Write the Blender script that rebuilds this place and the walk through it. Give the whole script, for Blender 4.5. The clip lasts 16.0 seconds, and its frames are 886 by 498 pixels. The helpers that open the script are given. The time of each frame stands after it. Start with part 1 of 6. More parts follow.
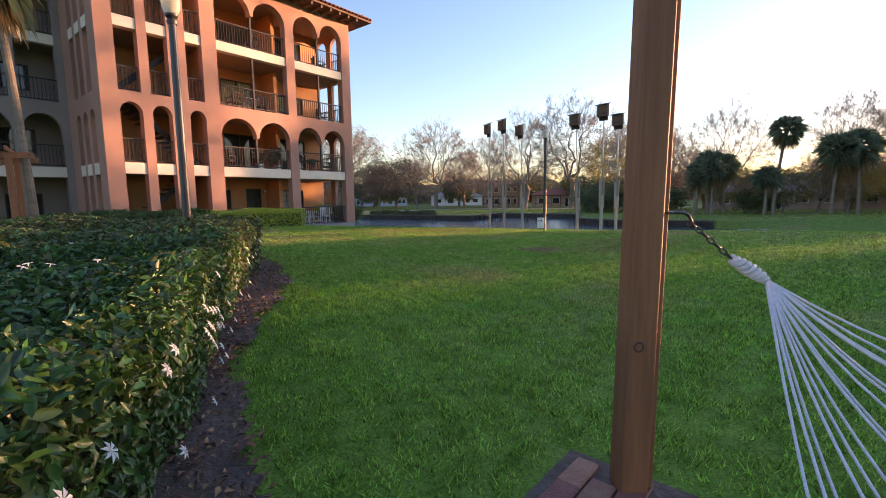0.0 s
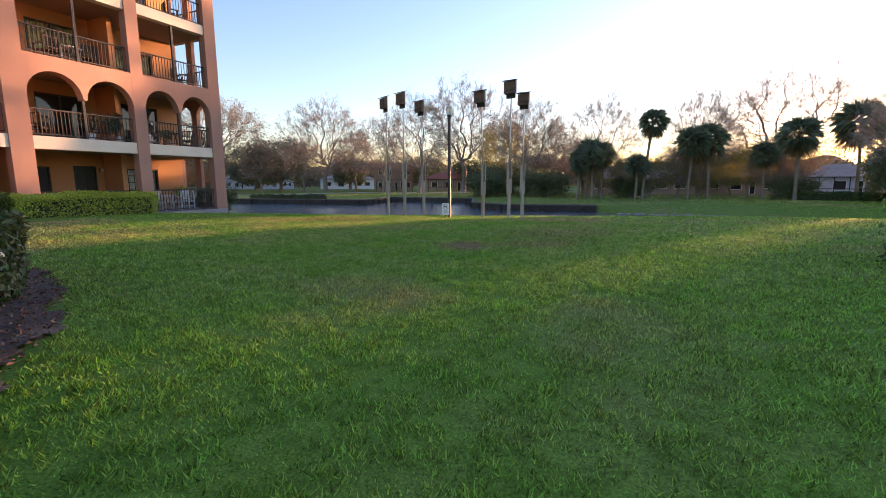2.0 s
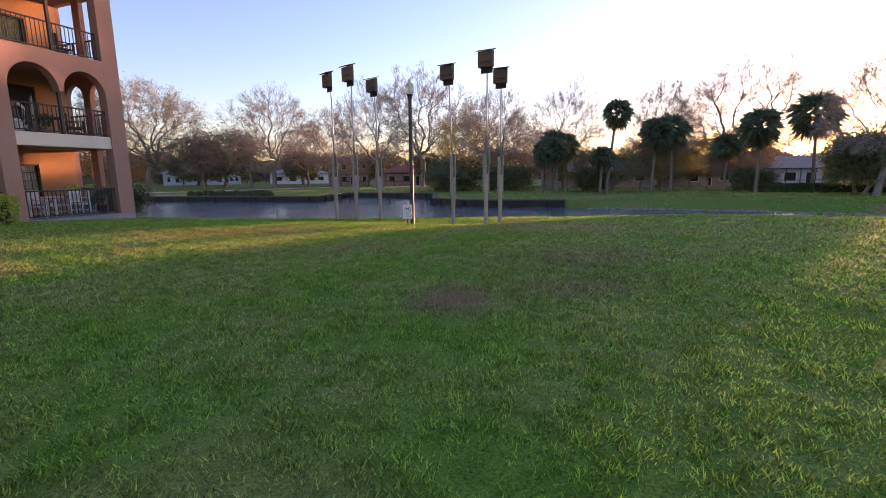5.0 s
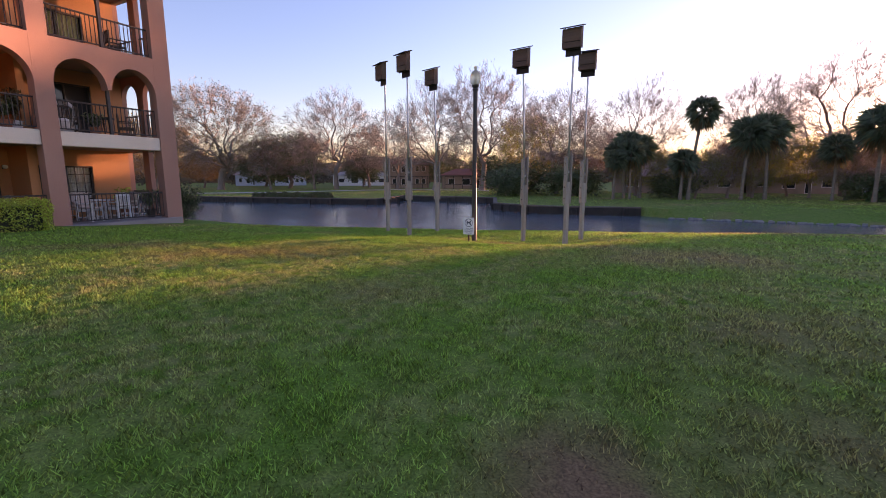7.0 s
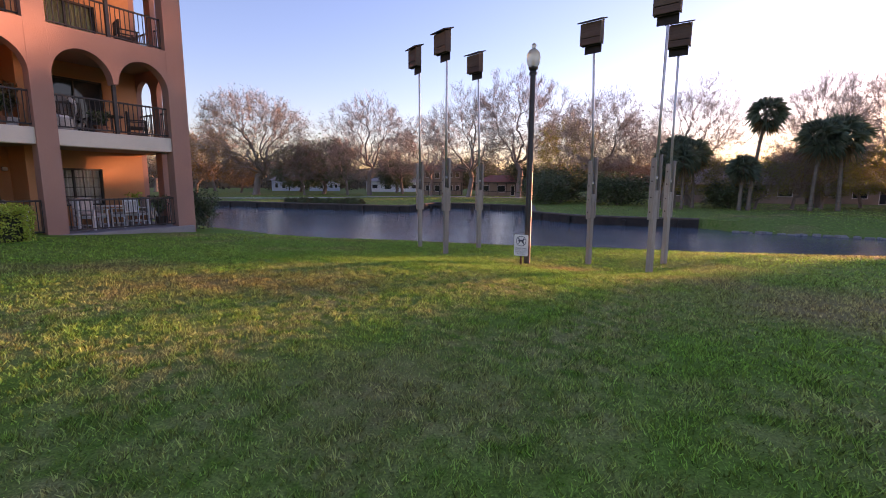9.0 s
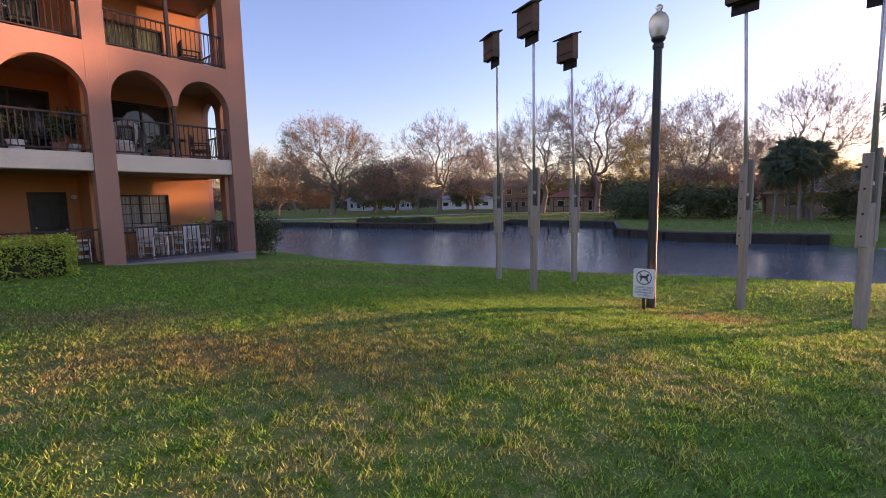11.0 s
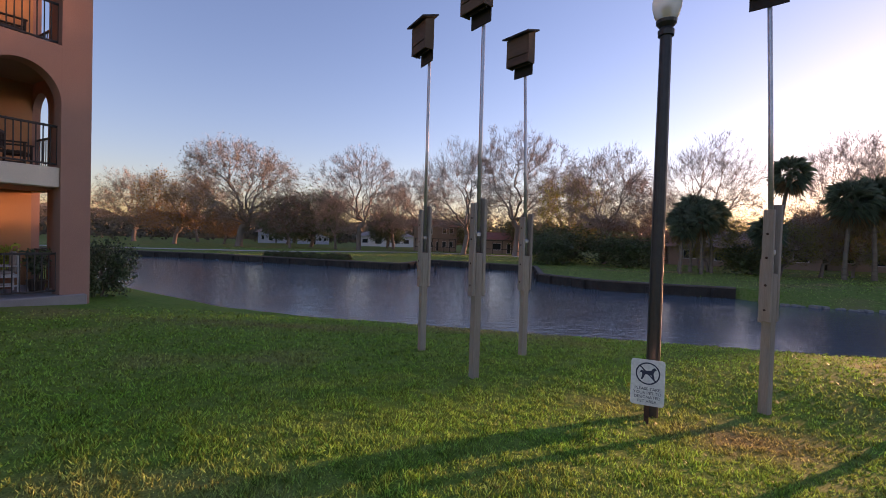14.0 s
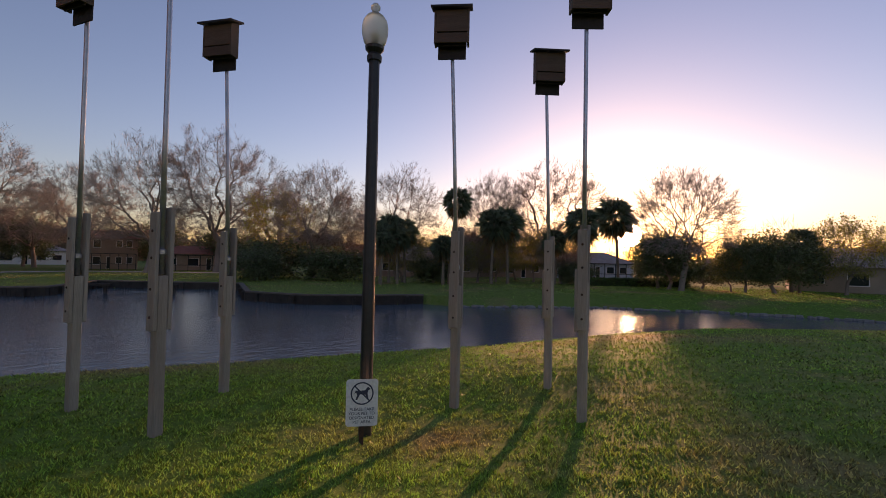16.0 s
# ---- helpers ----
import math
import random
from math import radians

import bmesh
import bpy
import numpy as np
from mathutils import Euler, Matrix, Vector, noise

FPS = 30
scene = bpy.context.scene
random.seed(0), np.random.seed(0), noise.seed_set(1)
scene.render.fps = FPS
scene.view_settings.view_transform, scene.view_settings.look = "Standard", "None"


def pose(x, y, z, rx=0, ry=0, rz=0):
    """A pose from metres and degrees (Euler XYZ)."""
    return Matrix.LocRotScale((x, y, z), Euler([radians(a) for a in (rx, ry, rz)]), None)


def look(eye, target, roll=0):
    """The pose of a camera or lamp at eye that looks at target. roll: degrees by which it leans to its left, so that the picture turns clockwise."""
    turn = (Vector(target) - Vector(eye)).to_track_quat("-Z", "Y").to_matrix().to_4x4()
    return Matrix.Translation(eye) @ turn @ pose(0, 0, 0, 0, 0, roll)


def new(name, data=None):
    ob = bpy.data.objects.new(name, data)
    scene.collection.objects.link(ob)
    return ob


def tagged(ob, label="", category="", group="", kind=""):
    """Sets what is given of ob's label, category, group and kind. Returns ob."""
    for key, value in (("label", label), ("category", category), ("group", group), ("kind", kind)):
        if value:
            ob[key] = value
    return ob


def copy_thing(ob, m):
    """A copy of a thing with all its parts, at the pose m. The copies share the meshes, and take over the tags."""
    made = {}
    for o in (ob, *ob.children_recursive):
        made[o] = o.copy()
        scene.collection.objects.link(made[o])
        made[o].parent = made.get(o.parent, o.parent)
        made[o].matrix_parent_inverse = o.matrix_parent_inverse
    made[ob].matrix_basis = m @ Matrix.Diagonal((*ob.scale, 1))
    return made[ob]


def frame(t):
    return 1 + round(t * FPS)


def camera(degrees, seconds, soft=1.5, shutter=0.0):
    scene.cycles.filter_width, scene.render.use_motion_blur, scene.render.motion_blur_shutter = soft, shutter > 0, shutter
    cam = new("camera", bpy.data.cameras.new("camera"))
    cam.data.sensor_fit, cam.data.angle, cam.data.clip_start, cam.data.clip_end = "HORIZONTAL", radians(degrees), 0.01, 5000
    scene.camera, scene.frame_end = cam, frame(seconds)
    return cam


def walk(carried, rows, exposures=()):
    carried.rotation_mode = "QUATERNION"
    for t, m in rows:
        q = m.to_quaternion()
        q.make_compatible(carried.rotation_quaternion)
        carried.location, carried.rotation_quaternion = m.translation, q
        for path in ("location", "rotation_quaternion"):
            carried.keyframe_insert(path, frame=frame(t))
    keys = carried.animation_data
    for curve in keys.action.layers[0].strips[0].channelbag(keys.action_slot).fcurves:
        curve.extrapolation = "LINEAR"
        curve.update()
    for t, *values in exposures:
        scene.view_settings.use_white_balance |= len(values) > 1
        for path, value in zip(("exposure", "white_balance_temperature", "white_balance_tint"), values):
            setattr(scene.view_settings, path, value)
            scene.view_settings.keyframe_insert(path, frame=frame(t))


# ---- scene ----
cam = camera(89.6, 16.0, soft=0.9)
PATH = [
    (0, (0.409, -0.162, 1.447), (0.354, 1.825, 1.223), -0.8),
    (0.5, (0.303, 0.394, 1.423), (0.352, 2.379, 1.184), -0.7),
    (1, (0.23, 0.919, 1.412), (0.396, 2.893, 1.144), -0.7),
    (1.5, (0.263, 1.451, 1.415), (0.492, 3.417, 1.127), -0.8),
    (2, (0.289, 2.021, 1.432), (0.707, 3.954, 1.132), -0.2),
    (2.5, (0.36, 2.56, 1.427), (0.833, 4.479, 1.116), -0.4),
    (3, (0.438, 3.126, 1.422), (0.948, 5.033, 1.103), -0.5),
    (3.5, (0.521, 3.649, 1.445), (1.1, 5.537, 1.124), -0.6),
    (6, (1.202, 6.579, 1.564), (1.797, 8.46, 1.232), -0.6),
    (6.5, (1.315, 7.156, 1.599), (1.753, 9.083, 1.291), -0.1),
    (7, (1.385, 7.746, 1.629), (1.731, 9.69, 1.311), -0.1),
    (7.5, (1.471, 8.324, 1.614), (1.715, 10.286, 1.31), 0.1),
    (8, (1.52, 8.944, 1.592), (1.739, 10.91, 1.297), 0.3),
    (10.5, (1.52, 11.809, 1.667), (1.568, 13.791, 1.405), -0.3),
    (11, (1.465, 12.372, 1.643), (1.356, 14.357, 1.43), -1.2),
    (11.5, (1.385, 12.91, 1.644), (1.225, 14.894, 1.45), -1.3),
    (12, (1.326, 13.422, 1.662), (1.127, 15.404, 1.493), -1.5),
    (12.5, (1.346, 13.906, 1.676), (1.125, 15.89, 1.558), -0.5),
    (13, (1.372, 14.394, 1.678), (1.237, 16.387, 1.585), 0.3),
    (13.5, (1.464, 14.789, 1.669), (1.479, 16.787, 1.602), 0.2),
    (14, (1.563, 15.097, 1.68), (1.812, 17.081, 1.638), 1.7),
    (14.5, (1.603, 15.338, 1.682), (2.188, 17.251, 1.677), 1.5),
    (15, (1.586, 15.451, 1.625), (2.471, 17.244, 1.672), 1.7),
    (15.5, (1.6, 15.447, 1.662), (2.73, 17.096, 1.717), 1.6),
    (16, (1.694, 15.452, 1.726), (3.062, 16.91, 1.78), 1.2),
]
walk(cam, [(t, look(eye, target, roll)) for t, eye, target, roll in PATH],
     [(0, 2.85, 7200, 36), (3.5, 2.78, 7100, 40), (7, 2.55, 7300, 57), (11, 2.57, 7100, 53), (13, 2.47, 7100, 50), (14.5, 1.88, 7500, 50), (16, 1.47, 7800, 47)])

# ---- sky and sun ----
SUN_DIR = Vector((0.904, 0.422, 0.0626)).normalized()
world = bpy.data.worlds.new("sky")
scene.world = world
world.use_nodes = True
wn = world.node_tree.nodes
sky = wn.new("ShaderNodeTexSky")
sky.sky_type = "NISHITA"
sky.sun_disc = False
sky.sun_elevation = math.asin(SUN_DIR.z)
sky.sun_rotation = math.atan2(SUN_DIR.x, SUN_DIR.y)
sky.air_density, sky.dust_density, sky.ozone_density = 1.0, 0.5, 2.6
world.node_tree.links.new(sky.outputs[0], wn["Background"].inputs[0])
wn["Background"].inputs[1].default_value = 0.115
sun = new("sun", bpy.data.lights.new("sun", "SUN"))
sun.data.energy, sun.data.angle, sun.data.color = 2.5, radians(0.6), (1.0, 0.62, 0.32)
sun.matrix_world = look(SUN_DIR * 200, (0, 0, 0))


# ---- materials ----
def nodes_of(name):
    m = bpy.data.materials.new(name)
    m.use_nodes = True
    return m, m.node_tree.nodes, m.node_tree.links, m.node_tree.nodes["Principled BSDF"]


def surf(name, c1, c2, scale=2.0, rough=0.8, metal=0.0, bump=0.2, fine=40.0, per=0.0, stretch=(1, 1, 1), spec=0.5, local=False, transl=0.0):
    """Two tones mixed by a broad noise, fine grain on top, fine relief; per: tone change from piece to piece."""
    m, n, l, b = nodes_of(name)
    if local:
        src = n.new("ShaderNodeTexCoord").outputs["Object"]
    else:
        src = n.new("ShaderNodeNewGeometry").outputs["Position"]
    mp = n.new("ShaderNodeMapping")
    mp.inputs["Scale"].default_value = stretch
    l.new(src, mp.inputs["Vector"])
    big, small = n.new("ShaderNodeTexNoise"), n.new("ShaderNodeTexNoise")
    big.inputs["Scale"].default_value, big.inputs["Detail"].default_value = scale, 4
    small.inputs["Scale"].default_value, small.inputs["Detail"].default_value = fine, 5
    l.new(mp.outputs[0], big.inputs["Vector"]), l.new(mp.outputs[0], small.inputs["Vector"])
    ramp = n.new("ShaderNodeMapRange")
    ramp.inputs["From Min"].default_value, ramp.inputs["From Max"].default_value = 0.32, 0.68
    l.new(big.outputs["Fac"], ramp.inputs["Value"])
    mix = n.new("ShaderNodeMix")
    mix.data_type = "RGBA"
    mix.inputs[6].default_value, mix.inputs[7].default_value = (*c1, 1), (*c2, 1)
    l.new(ramp.outputs[0], mix.inputs[0])
    grain = n.new("ShaderNodeMapRange")
    grain.inputs["To Min"].default_value, grain.inputs["To Max"].default_value = 0.72, 1.28
    l.new(small.outputs["Fac"], grain.inputs["Value"])
    hsv = n.new("ShaderNodeHueSaturation")
    l.new(mix.outputs[2], hsv.inputs["Color"])
    val = grain.outputs[0]
    if per:
        info = n.new("ShaderNodeObjectInfo") if per > 0 else n.new("ShaderNodeNewGeometry")
        rnd = info.outputs["Random"] if per > 0 else info.outputs["Random Per Island"]
        pr = n.new("ShaderNodeMapRange")
        pr.inputs["To Min"].default_value, pr.inputs["To Max"].default_value = 1 - abs(per), 1 + abs(per)
        l.new(rnd, pr.inputs["Value"])
        mul = n.new("ShaderNodeMath")
        mul.operation = "MULTIPLY"
        l.new(val, mul.inputs[0]), l.new(pr.outputs[0], mul.inputs[1])
        val = mul.outputs[0]
        hr = n.new("ShaderNodeMapRange")
        hr.inputs["To Min"].default_value, hr.inputs["To Max"].default_value = 0.5 - abs(per) * 0.06, 0.5 + abs(per) * 0.06
        l.new(rnd, hr.inputs["Value"])
        l.new(hr.outputs[0], hsv.inputs["Hue"])
    l.new(val, hsv.inputs["Value"])
    l.new(hsv.outputs[0], b.inputs["Base Color"])
    b.inputs["Roughness"].default_value, b.inputs["Metallic"].default_value = rough, metal
    b.inputs["Specular IOR Level"].default_value = spec
    if bump:
        bp = n.new("ShaderNodeBump")
        bp.inputs["Strength"].default_value, bp.inputs["Distance"].default_value = bump, 0.02
        l.new(small.outputs["Fac"], bp.inputs["Height"])
        l.new(bp.outputs[0], b.inputs["Normal"])
    if transl:
        tr, ad = n.new("ShaderNodeBsdfTranslucent"), n.new("ShaderNodeMixShader")
        l.new(hsv.outputs[0], tr.inputs["Color"])
        ad.inputs[0].default_value = transl
        l.new(b.outputs[0], ad.inputs[1]), l.new(tr.outputs[0], ad.inputs[2])
        l.new(ad.outputs[0], n["Material Output"].inputs["Surface"])
    return m


def lawn_material(name, blades):
    """St Augustine lawn: green with dry straw and bare brown patches of their own shape."""
    m, n, l, b = nodes_of(name)
    pos = n.new("ShaderNodeNewGeometry").outputs["Position"]

    def noise_at(scale, detail, lo, hi):
        t, r = n.new("ShaderNodeTexNoise"), n.new("ShaderNodeMapRange")
        t.inputs["Scale"].default_value, t.inputs["Detail"].default_value = scale, detail
        r.inputs["From Min"].default_value, r.inputs["From Max"].default_value = lo, hi
        l.new(pos, t.inputs["Vector"]), l.new(t.outputs["Fac"], r.inputs["Value"])
        return r.outputs[0]

    def blend(fac, a, c):
        x = n.new("ShaderNodeMix")
        x.data_type = "RGBA"
        for k, v in ((6, a), (7, c)):
            if isinstance(v, tuple):
                x.inputs[k].default_value = (*v, 1)
            else:
                l.new(v, x.inputs[k])
        l.new(fac, x.inputs[0])
        return x.outputs[2]
    k = 1.1 if blades else 1.05
    green = blend(noise_at(0.45, 3, 0.35, 0.65), (0.12 * k, 0.30 * k, 0.034 * k), (0.19 * k, 0.34 * k, 0.055 * k))
    green = blend(noise_at(3.0, 4, 0.35, 0.75), green, (0.18 * k, 0.305 * k, 0.052 * k))
    # the lawn is lusher near the hedges and drier towards the pond
    sep = n.new("ShaderNodeSeparateXYZ")
    l.new(pos, sep.inputs[0])
    dry = n.new("ShaderNodeMapRange")
    dry.inputs["From Min"].default_value, dry.inputs["From Max"].default_value = 4.0, 12.0
    dry.inputs["To Max"].default_value = 0.8
    l.new(sep.outputs["Y"], dry.inputs["Value"])
    part_dry = n.new("ShaderNodeMath")
    part_dry.operation = "MULTIPLY"
    lush = n.new("ShaderNodeMapRange")
    lush.inputs["From Min"].default_value, lush.inputs["From Max"].default_value = 16.0, 18.5
    lush.inputs["To Min"].default_value, lush.inputs["To Max"].default_value = 1.0, 0.15
    l.new(sep.outputs["Y"], lush.inputs["Value"])
    both = n.new("ShaderNodeMath")
    both.operation = "MULTIPLY"
    l.new(dry.outputs[0], both.inputs[0]), l.new(lush.outputs[0], both.inputs[1])
    l.new(both.outputs[0], part_dry.inputs[0]), l.new(noise_at(0.9, 5, 0.36, 0.62), part_dry.inputs[1])
    green = blend(part_dry.outputs[0], green, (0.34 * k, 0.31 * k, 0.12 * k))
    # beyond the pond, low sunlight on the grass is mixed in as yellow
    across = n.new("ShaderNodeMapRange")
    across.inputs["From Min"].default_value, across.inputs["From Max"].default_value = 30.0, 42.0
    across.inputs["To Max"].default_value = 0.65
    l.new(sep.outputs["Y"], across.inputs["Value"])
    green = blend(across.outputs[0], green, (0.29 * k, 0.295 * k, 0.105 * k))
    tuft = noise_at(7.0, 3, 0.40, 0.68)
    green = blend(tuft, green, (0.115 * k, 0.235 * k, 0.03 * k))
    col = blend(noise_at(0.22, 5, 0.54, 0.70), green, (0.34 * k, 0.26 * k, 0.11 * k))
    # worn brown spots on the lawn
    for (px, py, rx, ry, w) in ((2.25, 9.3, 0.5, 0.6, 1.0), (3.7, 9.4, 1.1, 0.6, 0.6), (4.6, 10.6, 1.6, 0.9, 0.4), (-0.6, 16.2, 2.4, 0.9, 0.6), (4.9, 18.7, 0.9, 0.5, 0.6), (-3.5, 17.6, 2.0, 0.7, 0.5), (-0.5, 24.5, 3.5, 0.7, 0.5)):
        mp = n.new("ShaderNodeMapping")
        mp.vector_type = "POINT"
        mp.inputs["Location"].default_value = (-px / rx, -py / ry, 0)
        mp.inputs["Scale"].default_value = (1 / rx, 1 / ry, 0)
        l.new(pos, mp.inputs["Vector"])
        ln = n.new("ShaderNodeVectorMath")
        ln.operation = "LENGTH"
        l.new(mp.outputs[0], ln.inputs[0])
        ad = n.new("ShaderNodeMath")
        ad.operation = "ADD"
        l.new(ln.outputs["Value"], ad.inputs[0])
        l.new(noise_at(2.6, 4, 0.9, 0.1), ad.inputs[1])
        rg = n.new("ShaderNodeMapRange")
        rg.inputs["From Min"].default_value, rg.inputs["From Max"].default_value = 1.75, 0.75
        rg.inputs["To Max"].default_value = w
        l.new(ad.outputs[0], rg.inputs["Value"])
        col = blend(rg.outputs[0], col, (0.27 * k, 0.165 * k, 0.085 * k))
    hsv = n.new("ShaderNodeHueSaturation")
    l.new(col, hsv.inputs["Color"])
    if blades:
        g = n.new("ShaderNodeNewGeometry")
        pr = n.new("ShaderNodeMapRange")
        pr.inputs["To Min"].default_value, pr.inputs["To Max"].default_value = 0.3, 2.05
        l.new(g.outputs["Random Per Island"], pr.inputs["Value"])
        l.new(pr.outputs[0], hsv.inputs["Value"])
        hr = n.new("ShaderNodeMapRange")
        hr.inputs["To Min"].default_value, hr.inputs["To Max"].default_value = 0.475, 0.515
        l.new(g.outputs["Random Per Island"], hr.inputs["Value"])
        l.new(hr.outputs[0], hsv.inputs["Hue"])
    else:
        l.new(noise_at(75, 6, 0.02, 0.74), hsv.inputs["Value"])
        bp = n.new("ShaderNodeBump")
        bp.inputs["Strength"].default_value, bp.inputs["Distance"].default_value = 0.4, 0.02
        l.new(noise_at(38, 5, 0, 1), bp.inputs["Height"])
        l.new(bp.outputs[0], b.inputs["Normal"])
    l.new(hsv.outputs[0], b.inputs["Base Color"])
    b.inputs["Roughness"].default_value = 0.55 if blades else 0.9
    b.inputs["Specular IOR Level"].default_value = 0.15 if blades else 0.1
    if blades:
        tr, ad = n.new("ShaderNodeBsdfTranslucent"), n.new("ShaderNodeMixShader")
        l.new(hsv.outputs[0], tr.inputs["Color"])
        ad.inputs[0].default_value = 0.35
        l.new(b.outputs[0], ad.inputs[1]), l.new(tr.outputs[0], ad.inputs[2])
        l.new(ad.outputs[0], n["Material Output"].inputs["Surface"])
    return m


def water_material():
    m, n, l, b = nodes_of("pond water")
    pos = n.new("ShaderNodeNewGeometry").outputs["Position"]
    mp = n.new("ShaderNodeMapping")
    mp.inputs["Rotation"].default_value = (0, 0, radians(25))
    mp.inputs["Scale"].default_value = (0.45, 1.0, 1)
    l.new(pos, mp.inputs["Vector"])
    a, c = n.new("ShaderNodeTexNoise"), n.new("ShaderNodeTexNoise")
    a.inputs["Scale"].default_value, a.inputs["Detail"].default_value = 3.2, 4
    c.inputs["Scale"].default_value, c.inputs["Detail"].default_value = 0.22, 3
    l.new(mp.outputs[0], a.inputs["Vector"]), l.new(mp.outputs[0], c.inputs["Vector"])
    # breezy and calm stretches
    calm = n.new("ShaderNodeMapRange")
    calm.inputs["From Min"].default_value, calm.inputs["From Max"].default_value = 0.35, 0.65
    calm.inputs["To Min"].default_value, calm.inputs["To Max"].default_value = 0.45, 1.0
    l.new(c.outputs["Fac"], calm.inputs["Value"])
    mul = n.new("ShaderNodeMath")
    mul.operation = "MULTIPLY"
    l.new(a.outputs["Fac"], mul.inputs[0]), l.new(calm.outputs[0], mul.inputs[1])
    bp = n.new("ShaderNodeBump")
    bp.inputs["Strength"].default_value, bp.inputs["Distance"].default_value = 1.0, 0.032
    l.new(mul.outputs[0], bp.inputs["Height"]), l.new(bp.outputs[0], b.inputs["Normal"])
    b.inputs["Base Color"].default_value = (0.085, 0.12, 0.14, 1)
    b.inputs["Roughness"].default_value, b.inputs["IOR"].default_value = 0.16, 1.33
    return m


def plain(name, c, rough=0.5, metal=0.0, emit=0.0):
    m, n, l, b = nodes_of(name)
    b.inputs["Base Color"].default_value = (*c, 1)
    b.inputs["Roughness"].default_value, b.inputs["Metallic"].default_value = rough, metal
    if emit:
        b.inputs["Emission Color"].default_value, b.inputs["Emission Strength"].default_value = (*c, 1), emit
    return m


LAWN, BLADES, WATER = lawn_material("lawn", False), lawn_material("grass blades", True), water_material()
STUCCO = surf("terracotta stucco", (0.38, 0.20, 0.15), (0.43, 0.235, 0.175), 0.6, 0.9, bump=0.35, fine=60)
STUCCO_IN = surf("orange tan stucco", (0.50, 0.24, 0.11), (0.55, 0.275, 0.13), 0.7, 0.9, bump=0.3, fine=60)
CREAM = surf("cream painted band", (0.70, 0.60, 0.48), (0.76, 0.66, 0.54), 1.2, 0.8, bump=0.15, fine=50)
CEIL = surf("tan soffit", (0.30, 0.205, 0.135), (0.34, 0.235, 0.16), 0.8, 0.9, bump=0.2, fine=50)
# darker, greyer copy of the building's stucco: the wing's shade is in the colour
STUCCO_SHADED = surf("stucco greyed for shade", (0.24, 0.20, 0.185), (0.28, 0.235, 0.21), 0.6, 0.9, bump=0.3, fine=60)
RAIL = surf("dark bronze rail", (0.035, 0.028, 0.026), (0.05, 0.04, 0.036), 6, 0.5, bump=0.1, spec=0.4)
DARKDOOR = surf("dark green door paint", (0.02, 0.026, 0.026), (0.03, 0.036, 0.034), 3, 0.45, bump=0.05)
GLASS = plain("window glass", (0.03, 0.035, 0.04), 0.05)
WHITE = surf("white paint", (0.72, 0.71, 0.69), (0.80, 0.79, 0.77), 3, 0.6, bump=0.1)
CURTAIN = surf("pale green curtain", (0.55, 0.56, 0.30), (0.66, 0.64, 0.40), 9, 0.9, stretch=(6, 6, 0.3))
TILE = surf("red clay roof tile", (0.20, 0.075, 0.045), (0.30, 0.12, 0.07), 3, 0.85, bump=0.3, per=0.25)
SOFFIT = surf("brown timber soffit", (0.11, 0.055, 0.035), (0.15, 0.08, 0.05), 4, 0.8, bump=0.3, stretch=(1, 8, 1))
CONCRETE = surf("patio concrete", (0.22, 0.20, 0.20), (0.29, 0.27, 0.26), 1.1, 0.9, bump=0.25, fine=70)
BARK = surf("grey brown bark", (0.18, 0.14, 0.115), (0.27, 0.215, 0.18), 1.5, 0.95, bump=0.6, fine=14, stretch=(1, 1, 0.25))
TWIG = surf("fine grey twigs", (0.28, 0.23, 0.195), (0.36, 0.30, 0.255), 0.5, 0.95, bump=0)
PALMBARK = surf("palm trunk", (0.15, 0.115, 0.085), (0.22, 0.175, 0.13), 3, 0.95, bump=0.6, fine=22, stretch=(0.4, 0.4, 2))
LEAF_OAK = surf("autumn oak leaves", (0.12, 0.105, 0.05), (0.19, 0.135, 0.06), 0.35, 0.6, bump=0, per=-0.4, transl=0.35)
LEAF_BARE = surf("sparse brown leaves", (0.15, 0.115, 0.075), (0.21, 0.15, 0.09), 0.4, 0.7, bump=0, per=-0.35, transl=0.3)
LEAF_YEL = surf("yellow green leaves", (0.30, 0.25, 0.04), (0.19, 0.21, 0.045), 0.35, 0.6, bump=0, per=-0.35, transl=0.4)
LEAF_RED = surf("russet leaves", (0.20, 0.085, 0.04), (0.14, 0.075, 0.04), 0.35, 0.6, bump=0, per=-0.35, transl=0.35)
LEAF_DARK = surf("dark evergreen leaves", (0.08, 0.115, 0.05), (0.125, 0.155, 0.068), 0.4, 0.5, bump=0, per=-0.4, transl=0.25)
LEAF_ORANGE = surf("orange autumn leaves", (0.32, 0.15, 0.03), (0.22, 0.13, 0.04), 0.35, 0.6, bump=0, per=-0.35, transl=0.4)
PALMLEAF = surf("palm fronds", (0.11, 0.16, 0.10), (0.15, 0.19, 0.115), 0.8, 0.5, bump=0, per=-0.35, transl=0.35)
PALMDEAD = surf("dead palm fronds", (0.21, 0.14, 0.07), (0.28, 0.19, 0.10), 2, 0.8, bump=0, per=-0.3, transl=0.3)
HEDGELEAF = surf("jasmine hedge leaves", (0.032, 0.085, 0.018), (0.075, 0.155, 0.036), 1.6, 0.38, bump=0, per=-0.5, transl=0.3)
HEDGEBROWN = surf("bronze green leaves, sun tint on hedge", (0.12, 0.11, 0.04), (0.10, 0.14, 0.04), 1.2, 0.5, bump=0, per=-0.45, transl=0.3)
BRIGHTHEDGE = surf("yellow green hedge leaves", (0.46, 0.54, 0.07), (0.36, 0.47, 0.06), 1.0, 0.5, bump=0, per=-0.4, transl=0.35)
